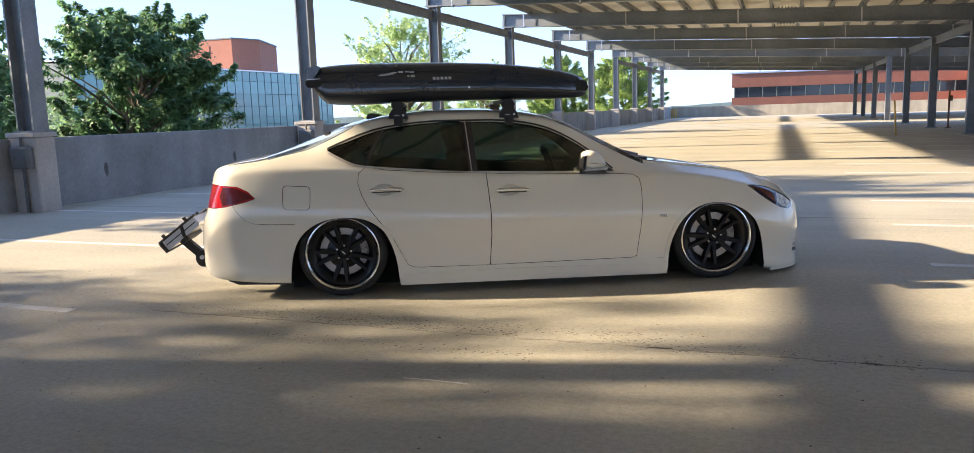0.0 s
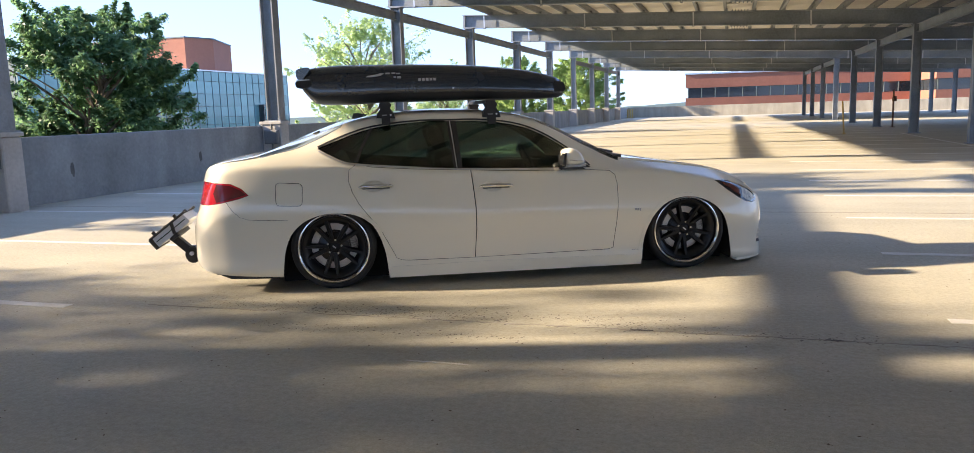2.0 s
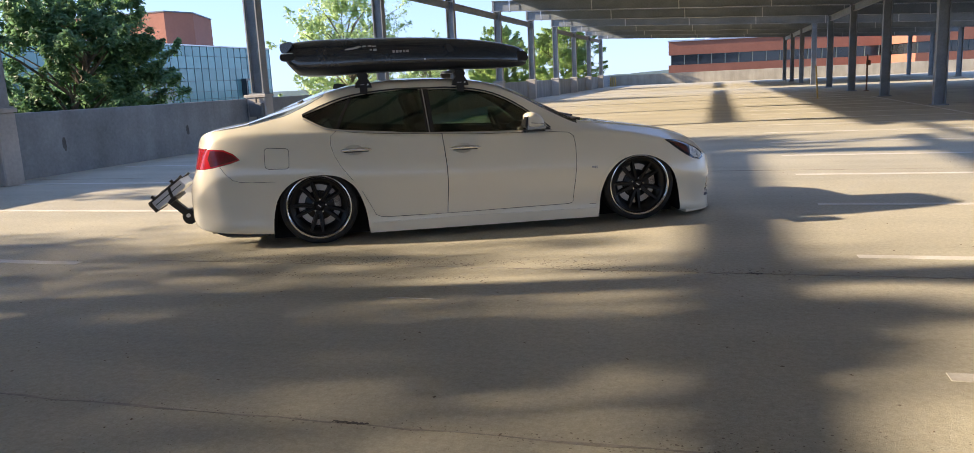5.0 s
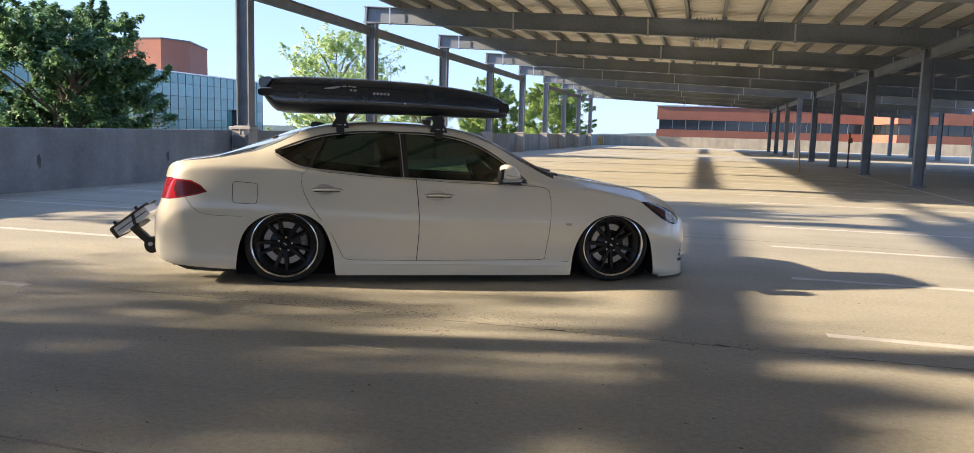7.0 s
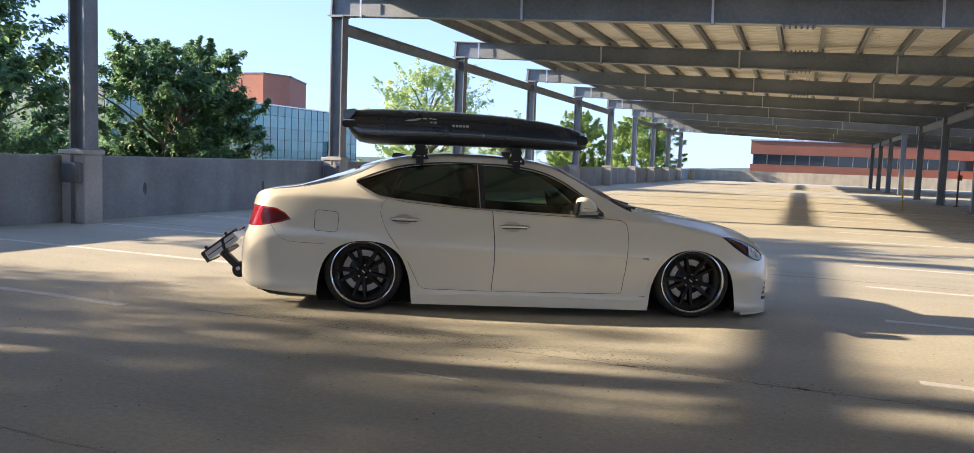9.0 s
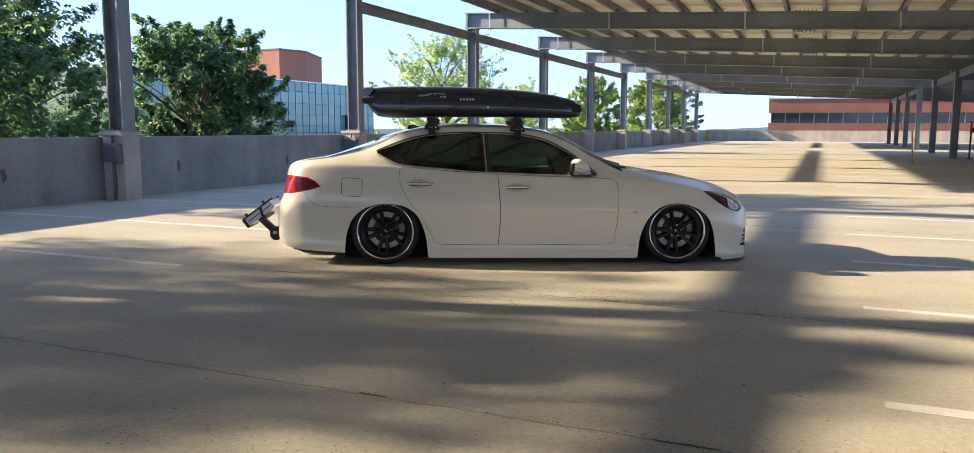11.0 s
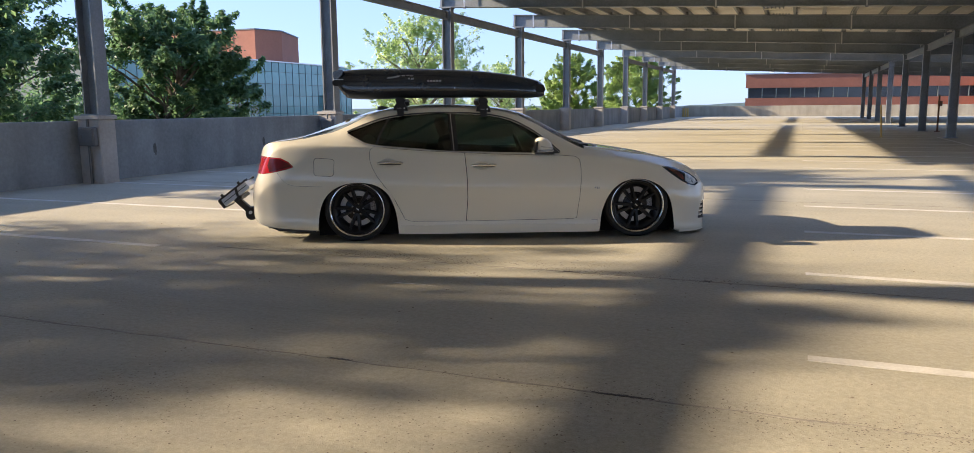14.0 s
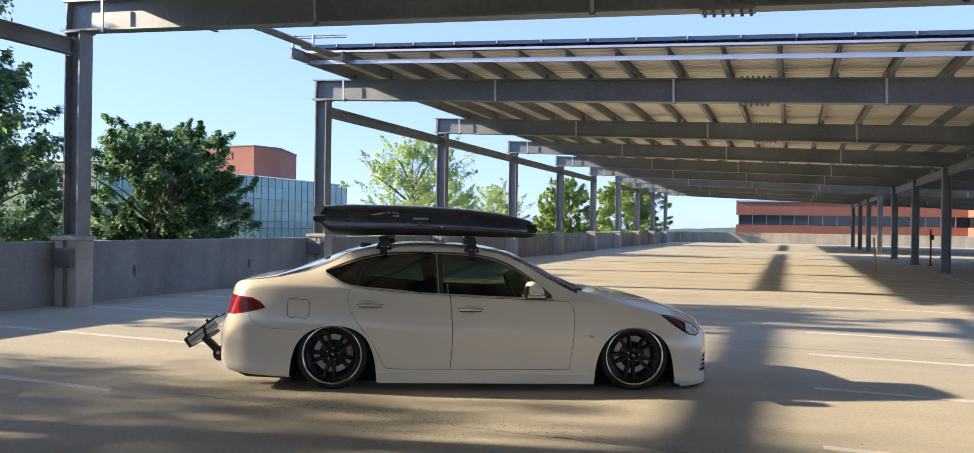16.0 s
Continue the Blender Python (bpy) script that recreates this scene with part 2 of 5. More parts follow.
M_TAIL = material("tail_lens", (0.42, 0.008, 0.02), 0.12, 0, 0.2, (10, 40), 0.0, coat=1.0)
M_TAIL_DARK = material("tail_lens_dark", (0.075, 0.008, 0.014), 0.16, 0, 0.2, (10, 40), 0.0, coat=0.2)
M_LAMP = material("headlamp_lens", (0.58, 0.52, 0.43), 0.30, 0.4, 0.5, (22, 90), 0.0, tint=(0.05, 0.05, 0.05), coat=0.1)
M_LAMP_DARK = material("headlamp_dark", (0.03, 0.03, 0.032), 0.1, 0.2, 0.3, (14, 60), 0.0, coat=1.0)
M_AMBER = material("amber_reflector", (0.13, 0.035, 0.020), 0.2, 0, 0.1, (14, 60), 0.0, coat=1.0)
M_BOX = material("roof_box_gloss", (0.016, 0.024, 0.036), 0.26, 0, 0.2, (3, 60), 0.0, coat=0.9)
M_BOX_BASE = material("roof_box_base", (0.022, 0.024, 0.027), 0.5, 0, 0.2, (6, 90), 0.04, 150)
M_RACK = material("rack_black", (0.024, 0.024, 0.025), 0.5, 0.1, 0.2, (8, 90), 0.04, 120)
M_SILVER = material("silver_alloy", (0.60, 0.60, 0.61), 0.32, 0.9, 0.08, (5, 60), 0.0)
M_DECAL = material("grey_decal", (0.38, 0.38, 0.39), 0.4, 0.2, 0.05, (6, 60), 0.0)
M_SEAT = material("seat_leather", (0.035, 0.035, 0.036), 0.5, 0, 0.2, (10, 60), 0.05, 90)
M_CABIN = material("cabin_lining", (0.05, 0.052, 0.054), 0.8, 0, 0.2, (6, 60), 0.05, 90)
M_TINT = pane_material("tinted_glass", (0.50, 0.60, 0.54), 0.03, 1.66)
M_SCREEN = pane_material("windscreen_glass", (0.72, 0.78, 0.74), 0.16, 2.3)
# opaque pane; sky and sun glare are put into its pale blue base colour
M_REAR_GLARE = material("rear_glass_glare", (0.38, 0.46, 0.53), 0.25, 0, 0.1, (3, 60), 0.0, coat=1.0)

for mt, level in ((M_RIM, 0.22), (M_TYRE, 0.25), (M_RACK, 0.3), (M_WELL, 0.1), (M_BOX_BASE, 0.3)):
    mt.node_tree.nodes["Principled BSDF"].inputs["Specular IOR Level"].default_value = level


# ---- mesh builders ----
class Solid:
    """Vertices and faces gathered piece by piece."""

    def __init__(self):
        self.v, self.f = [], []

    def add(self, verts, faces, m=None):
        k = len(self.v)
        self.v += [tuple(m @ Vector(p)) if m is not None else tuple(p) for p in verts]
        self.f += [tuple(i + k for i in f) for f in faces]
        return self

    def box(self, x0, x1, y0, y1, z0, z1, m=None, cut=0.0):
        """A block; cut chamfers its long vertical and top edges."""
        if cut <= 0:
            vs = [(x, y, z) for z in (z0, z1) for y in (y0, y1) for x in (x0, x1)]
            return self.add(vs, [(0, 2, 3, 1), (4, 5, 7, 6), (0, 1, 5, 4), (2, 6, 7, 3), (0, 4, 6, 2), (1, 3, 7, 5)], m)
        c = cut
        ring = lambda d: [(x0 + d, y0 + c + d), (x0 + c + d, y0 + d), (x1 - c - d, y0 + d), (x1 - d, y0 + c + d), (x1 - d, y1 - c - d), (x1 - c - d, y1 - d), (x0 + c + d, y1 - d), (x0 + d, y1 - c - d)]
        vs = [(x, y, z0) for x, y in ring(0)] + [(x, y, z1 - c) for x, y in ring(0)] + [(x, y, z1) for x, y in ring(c * 0.7)]
        fs = [tuple(range(7, -1, -1)), tuple(range(16, 24))]
        for r in (0, 8):
            fs += [(r + i, r + (i + 1) % 8, r + 8 + (i + 1) % 8, r + 8 + i) for i in range(8)]
        return self.add(vs, fs, m)

    def prism(self, poly, a, b, axis="y", m=None):
        """A polygon of (s, z) extruded along y from a to b, or of (x, y) along z."""
        n = len(poly)
        if axis == "y":
            vs = [(s, a, z) for s, z in poly] + [(s, b, z) for s, z in poly]
        elif axis == "x":
            vs = [(a, s, z) for s, z in poly] + [(b, s, z) for s, z in poly]
        else:
            vs = [(s, z, a) for s, z in poly] + [(s, z, b) for s, z in poly]
        fs = [tuple(range(n)), tuple(range(2 * n - 1, n - 1, -1))] + [(i, i + n, (i + 1) % n + n, (i + 1) % n) for i in range(n)]
        return self.add(vs, fs, m)

    def tube(self, p, q, r0, r1=None, n=10):
        p, q = Vector(p), Vector(q)
        r1 = r0 if r1 is None else r1
        t = (q - p).to_track_quat("Z", "Y").to_matrix()
        vs = []
        for c, r in ((p, r0), (q, r1)):
            vs += [c + t @ Vector((r * math.cos(2 * math.pi * i / n), r * math.sin(2 * math.pi * i / n), 0)) for i in range(n)]
        fs = [(i, (i + 1) % n, n + (i + 1) % n, n + i) for i in range(n)] + [tuple(range(n - 1, -1, -1)), tuple(range(n, 2 * n))]
        return self.add(vs, fs)

    def lathe(self, prof, n=48, m=None, closed=True):
        """Profile of (radius, y) turned about the y axis; closed joins its ends."""
        k = len(prof)
        vs = [(r * math.cos(2 * math.pi * i / n), y, r * math.sin(2 * math.pi * i / n)) for i in range(n) for r, y in prof]
        fs = []
        for i in range(n):
            j = (i + 1) % n
            for a in range(k if closed else k - 1):
                b = (a + 1) % k
                fs.append((i * k + a, i * k + b, j * k + b, j * k + a))
        return self.add(vs, fs, m)

    def mesh(self, name, mats, smooth=None):
        me = bpy.data.meshes.new(name)
        me.from_pydata([tuple(p) for p in self.v], [], self.f)
        bm = bmesh.new(); bm.from_mesh(me)
        bmesh.ops.recalc_face_normals(bm, faces=bm.faces)
        bm.to_mesh(me); bm.free()
        for mt in (mats if isinstance(mats, (list, tuple)) else [mats]):
            me.materials.append(mt)
        if smooth is not None:
            me.polygons.foreach_set("use_smooth", [True] * len(me.polygons))
            me.set_sharp_from_angle(angle=radians(smooth))
        return me


def thing(name, label, category, at=(0, 0, 0), turn=0.0, group="", kind=""):
    ob = new(name)
    ob.empty_display_size = 0.1
    ob.matrix_world = pose(*at, 0, 0, turn)
    return tagged(ob, label, category, group, kind)


def part(name, solid, mat, parent=None, label="", smooth=None):
    """One mesh object, under a thing or a part when a parent is given."""
    me = solid if isinstance(solid, bpy.types.Mesh) else solid.mesh(name, mat, smooth)
    ob = new(name, me)
    if parent is not None:
        ob.parent = parent
    return tagged(ob, label)


def structure(name, solid, mat, label, category, smooth=None):
    return tagged(part(name, solid, mat, None, "", smooth), label, category, "", "structure")


def carve(me, cutter, op, keep="TRANSFER"):
    """The mesh me cut by, or shared with, a second mesh."""
    a, b = bpy.data.objects.new("tmp_a", me), bpy.data.objects.new("tmp_b", cutter)
    scene.collection.objects.link(a); scene.collection.objects.link(b)
    md = a.modifiers.new("cut", "BOOLEAN")
    md.operation, md.object, md.solver, md.material_mode = op, b, "EXACT", keep
    out = bpy.data.meshes.new_from_object(a.evaluated_get(bpy.context.evaluated_depsgraph_get()))
    bpy.data.objects.remove(a); bpy.data.objects.remove(b)
    return out


def pchip(rows):
    """A smooth monotone curve through rows of (s, value)."""
    xs, ys = np.array([r[0] for r in rows], float), np.array([r[1] for r in rows], float)
    h, d = np.diff(xs), np.diff(ys) / np.diff(xs)
    m = np.zeros(len(xs))
    m[0], m[-1] = d[0], d[-1]
    for i in range(1, len(xs) - 1):
        if d[i - 1] * d[i] > 0:
            w1, w2 = 2 * h[i] + h[i - 1], h[i] + 2 * h[i - 1]
            m[i] = (w1 + w2) / (w1 / d[i - 1] + w2 / d[i])

    def at(s):
        s = min(max(s, xs[0]), xs[-1])
        i = min(int(np.searchsorted(xs, s, "right")) - 1, len(h) - 1)
        t = (s - xs[i]) / h[i]
        return float((2 * t ** 3 - 3 * t ** 2 + 1) * ys[i] + (t ** 3 - 2 * t ** 2 + t) * h[i] * m[i] + (3 * t ** 2 - 2 * t ** 3) * ys[i + 1] + (t ** 3 - t ** 2) * h[i] * m[i + 1])
    return at


def spline(pts, per=6, loop=False):
    """Catmull-Rom points through pts."""
    n, out = len(pts), []
    P = [np.array(p, float) for p in pts]
    for i in range(n if loop else n - 1):
        a, b = P[i], P[(i + 1) % n]
        p0 = P[i - 1] if (loop or i > 0) else a
        p3 = P[(i + 2) % n] if (loop or i + 2 < n) else b
        for k in range(per):
            t = k / per
            out.append(tuple(0.5 * ((2 * a) + (b - p0) * t + (2 * p0 - 5 * a + 4 * b - p3) * t * t + (3 * a - p0 - 3 * b + p3) * t ** 3)))
    if not loop:
        out.append(tuple(P[-1]))
    return out


def inset(poly, d):
    """The polygon drawn in by d metres (out when d is negative)."""
    n = len(poly)
    area = sum(poly[i][0] * poly[(i + 1) % n][1] - poly[(i + 1) % n][0] * poly[i][1] for i in range(n))
    sg = 1 if area > 0 else -1
    out = []
    for i in range(n):
        a, b, c = Vector(poly[i - 1]), Vector(poly[i]), Vector(poly[(i + 1) % n])
        e, f = (b - a).normalized(), (c - b).normalized()
        nn = (Vector((-e.y, e.x)) + Vector((-f.y, f.x)))
        if nn.length > 1e-6:
            nn.normalize()
        out.append(tuple(b + nn * d * sg))
    return out


# ---- the deck and what stands at its edges ----
WEST = -10.75                                             # inner face of the parapet
COLS = [9.55 + 7.95 * i for i in range(10)]  # columns along the parapet
NEAR = [1.6, -6.4, -14.4]                                # columns beside and behind the camera
END = 91.5                                                # the far end of the deck
EAST = 44.0
COL_X = -10.45

s = Solid().box(WEST - 0.3, EAST, -30, END + 0.5, -0.45, 0)
structure("floor", s, M_DECK, "tan worn concrete parking deck with pits and stains", "floor")
structure("ground", Solid().box(-2500, 2500, -2500, 2500, -8.3, -8.0), M_GROUND, "green grassy ground far below the deck", "ground")
structure("wall_west", Solid().box(WEST - 0.2, WEST, -30, END, 0.0, 1.16, cut=0.015), M_PARAPET, "grey cast concrete parapet with rain streaks", "wall")
structure("wall_north", Solid().box(WEST, EAST, END, END + 0.25, 0.0, 1.18, cut=0.015), M_END_WALL, "pale concrete parapet across the far end", "wall")
structure("wall_east", Solid().box(EAST - 0.25, EAST, -30, END, 0.0, 1.15, cut=0.015), M_PARAPET, "plain concrete parapet on the open side", "wall")
structure("wall_south", Solid().box(WEST, EAST, -30.25, -30, 0.0, 1.15, cut=0.015), M_PARAPET, "plain concrete parapet behind", "wall")


def stripe(x0, x1, y, w=0.10):
    rnd = random.Random(int(y * 100 + x0 * 7))
    n = 14
    top = [(x0 + (x1 - x0) * i / n, y + w / 2 + rnd.uniform(-0.006, 0.006)) for i in range(n + 1)]
    low = [(x1 - (x1 - x0) * i / n, y - w / 2 + rnd.uniform(-0.006, 0.006)) for i in range(n + 1)]
    ob = part("parking_stripe", Solid().prism(top + low, 0.0005, 0.004, "z"), M_LINE)
    tagged(ob, "worn white painted parking stripe on the deck", "parking stripe", "parking stripes", "structure")


for i in range(-4, 38):
    stripe(1.86, 6.7, 2.95 + 2.28 * i)
for i in range(-4, 35):
    stripe(-10.3, -4.2, 4.52 + 2.55 * i)


def lane_line(x, y0, y1, w=0.10):
    rnd = random.Random(11)
    n = 60
    ys = [y0 + (y1 - y0) * i / n for i in range(n + 1)]
    poly = [(x - w / 2 + rnd.uniform(-0.006, 0.006), y) for y in ys] + [(x + w / 2 + rnd.uniform(-0.006, 0.006), y) for y in reversed(ys)]
    tagged(part("lane_line", Solid().prism(poly, 0.0005, 0.004, "z"), M_LINE), "worn white painted line along the column row", "painted line", "", "structure")


lane_line(6.85, 8.0, 34.0)


def joint(y, x0, x1, seed):
    rnd = random.Random(seed)
    n = 160
    xs = [x0 + (x1 - x0) * i / n for i in range(n + 1)]
    wob = [y + rnd.uniform(-0.012, 0.012) for _ in xs]
    wid = [0.002 + 0.013 * rnd.random() ** 2 for _ in xs]
    poly = [(x, c + w) for x, c, w in zip(xs, wob, wid)] + [(x, c - w) for x, c, w in reversed(list(zip(xs, wob, wid)))]
    tagged(part("floor_joint", Solid().prism(poly, 0.0003, 0.0022, "z"), M_SEAL), "dark crumbling sealant joint across the deck", "floor joint", "floor joints", "structure")


for k, y in enumerate((-14.2, -6.05, 2.05, 10.25, 18.4, 26.5, 34.7, 43.0)):
    joint(y, -10.6, 20.0, k)
joint(4.68, -3.6, 4.2, 40)


# ---- columns, pedestals, ties ----
def ibeam_profile(h, w, tw, tf):
    """Half-open outline of an I section, (across, up), from its bottom."""
    return [(-w / 2, 0), (w / 2, 0), (w / 2, tf), (tw / 2, tf), (tw / 2, h - tf), (w / 2, h - tf), (w / 2, h), (-w / 2, h), (-w / 2, h - tf), (-tw / 2, h - tf), (-tw / 2, tf), (-w / 2, tf)]


SLOPE = -0.049
BEAM_H = 0.55


def beam_z(x):
    return 4.95 + SLOPE * (x - COL_X)


def pedestal(y):
    ob = thing("concrete_pedestal", "grey cast concrete pedestal in the parapet under a steel column", "pedestal", (0, y, 0), group="pedestals")
    part("block", Solid().box(-10.80, -10.22, -0.19, 0.19, 0.0, 1.19, cut=0.02), M_PEDESTAL, ob)
    part("cap", Solid().box(-10.82, -10.19, -0.215, 0.215, 1.19, 1.26, cut=0.012), M_PEDESTAL, ob)
    return ob


def column(x, y, z0, z1, size=0.36, wide=0.28):
    ob = thing("steel_column", "grey galvanised steel column of H section on a base plate", "column", (x, y, z0), group="canopy columns")
    prof = [(a, b - size / 2) for a, b in ibeam_profile(size, wide, 0.03, 0.035)]
    part("shaft", Solid().prism([(b, a) for a, b in prof], 0.03, z1 - z0 - 0.03, "z"), M_STEEL, ob)
    part("base_plate", Solid().box(-0.23, 0.23, -0.18, 0.18, 0.0, 0.03), M_STEEL, ob)
    part("cap_plate", Solid().box(-0.21, 0.21, -0.17, 0.17, z1 - z0 - 0.03, z1 - z0), M_STEEL, ob)
    for a in (-0.12, 0.12):
        for b in (-0.10, 0.10):
            part("bolt", Solid().tube((a, b, 0.028), (a, b, 0.07), 0.018, n=6), M_STEEL, ob)
    return ob


for y in NEAR + COLS:
    pedestal(y)
    column(COL_X, y, 1.26, beam_z(COL_X))


def tie(x, y0, y1, ztop, h=0.25):
    """A tie beam between two columns, running along the deck."""
    ob = thing("tie_beam", "grey steel tie beam between two columns", "steel beam", (x, y0, ztop - h), group="tie beams")
    prof = ibeam_profile(h, 0.16, 0.02, 0.025)
    part("bar", Solid().prism([(a, b) for a, b in prof], 0.17, y1 - y0 - 0.17, "y"), M_STEEL, ob)
    part("end_plate", Solid().box(-0.09, 0.09, 0.155, 0.172, -0.02, h + 0.02), M_STEEL, ob)
    part("end_plate", Solid().box(-0.09, 0.09, y1 - y0 - 0.172, y1 - y0 - 0.155, -0.02, h + 0.02), M_STEEL, ob)


GAP = 5                                                   # no tie or roof in the bay after this column: two canopies meet there
for a, b in zip(COLS[1:], COLS[2:]):
    if a != COLS[GAP]:
        tie(COL_X, a, b, 4.80, 0.285)
rows = sorted(NEAR) + [COLS[0]]
for a, b in zip(rows, rows[1:]):
    tie(COL_X, a, b, 4.80, 0.285)

INNER_X = 7.2
for y in COLS[1:] + NEAR + [COLS[0]]:
    column(INNER_X, y, 0.0, beam_z(INNER_X), 0.32, 0.25)
for a, b in zip(COLS[1:], COLS[2:]):
    if a != COLS[GAP]:
        tie(INNER_X, a, b, beam_z(INNER_X) - 0.02, 0.31)
for y in COLS[6:]:
    column(18.0, y, 0.0, beam_z(18.0), 0.32, 0.25)


def roof_beam(y):
    x0, x1 = COL_X - 0.3, 20.0
    tilt = pose(x0, y, beam_z(x0), 0, math.degrees(math.atan(-SLOPE)), 0)
    ob = new("roof_beam")
    ob.matrix_world = tilt
    tagged(ob, "long dark grey steel roof beam with stiffeners and a bolted splice", "steel beam", "roof beams")
    L = x1 - x0
    part("web", Solid().box(0.0, L, -0.012, 0.012, 0.03, BEAM_H - 0.03), M_STEEL_BEAM, ob)
    part("lower_flange", Solid().box(0.0, L, -0.14, 0.14, 0.0, 0.03), M_STEEL_BEAM, ob)
    part("upper_flange", Solid().box(0.0, L, -0.14, 0.14, BEAM_H - 0.03, BEAM_H), M_STEEL_BEAM, ob)
    for x in (0.12,):
        for sgn in (-1, 1):
            part("stiffener", Solid().box(x - 0.01, x + 0.01, *sorted((sgn * 0.012, sgn * 0.13)), 0.03, BEAM_H - 0.03), M_STEEL_BEAM, ob)
    x = 1.02
    while x < L - 0.5:
        # a flat brace hung from a purlin, leaning a little, hooked under the lower flange
        part("brace", Solid().prism([(x - 0.015, -0.03), (x + 0.035, -0.03), (x - 0.005, BEAM_H - 0.03), (x - 0.055, BEAM_H - 0.03)], -0.165, -0.145), M_ALU, ob, "pale steel flange brace")
        part("brace_foot", Solid().box(x - 0.03, x + 0.05, -0.165, -0.10, -0.045, -0.002), M_STEEL, ob)
        x += 4.4
    xs = 11.58
    part("splice_plate", Solid().box(xs - 0.2, xs + 0.2, -0.03, -0.0125, 0.06, BEAM_H - 0.06), M_STEEL_BEAM, ob)
    part("splice_plate", Solid().box(xs - 0.34, xs + 0.34, -0.13, 0.13, -0.022, -0.001), M_STEEL_BEAM, ob)
    bolts = Solid()
    for i in range(6):
        bx = xs - 0.29 + 0.116 * i
        for yy in (-0.09, 0.09):
            bolts.tube((bx, yy, -0.06), (bx, yy, -0.02), 0.022, n=6)
            bolts.tube((bx, yy, BEAM_H), (bx, yy, BEAM_H + 0.05), 0.022, n=6)
    for i in range(4):
        for j in range(5):
            bx, bz = xs - 0.15 + 0.1 * i, 0.11 + 0.08 * j
            bolts.tube((bx, -0.055, bz), (bx, -0.028, bz), 0.02, n=6)
    part("bolts", bolts, M_STEEL_BEAM, ob)
    clips = Solid()
    x = 1.32
    while x < L - 0.3:
        clips.box(x - 0.05, x - 0.03, -0.13, 0.05, BEAM_H, BEAM_H + 0.13).box(x - 0.03, x + 0.07, -0.13, -0.11, BEAM_H, BEAM_H + 0.10)
        x += 1.08
    part("purlin_clips", clips, M_STEEL, ob)


for y in COLS + NEAR:
    roof_beam(y)


def roof_conduits(ob):
    """Conduits that bridge the gap between the two canopies along the outer edge."""
    for k in range(4):
        part("conduit", Solid().tube((0.80 + 0.07 * k, 9.7, 0.15 + 0.012 * k), (0.80 + 0.07 * k, 15.2, 0.15 + 0.012 * k), 0.026, n=10), M_STEEL, ob, smooth=40)
    for k in range(2):
        part("conduit", Solid().tube((0.45, 13.9, 0.30 + 0.05 * k), (2.0, 13.9, 0.30 + 0.05 * k), 0.018, n=8), M_ALU, ob, smooth=40)
    for x in (0.62, 1.15):
        part("conduit_clamp", Solid().box(x - 0.02, x + 0.02, 13.86, 13.94, 0.10, 0.38), M_ALU, ob)


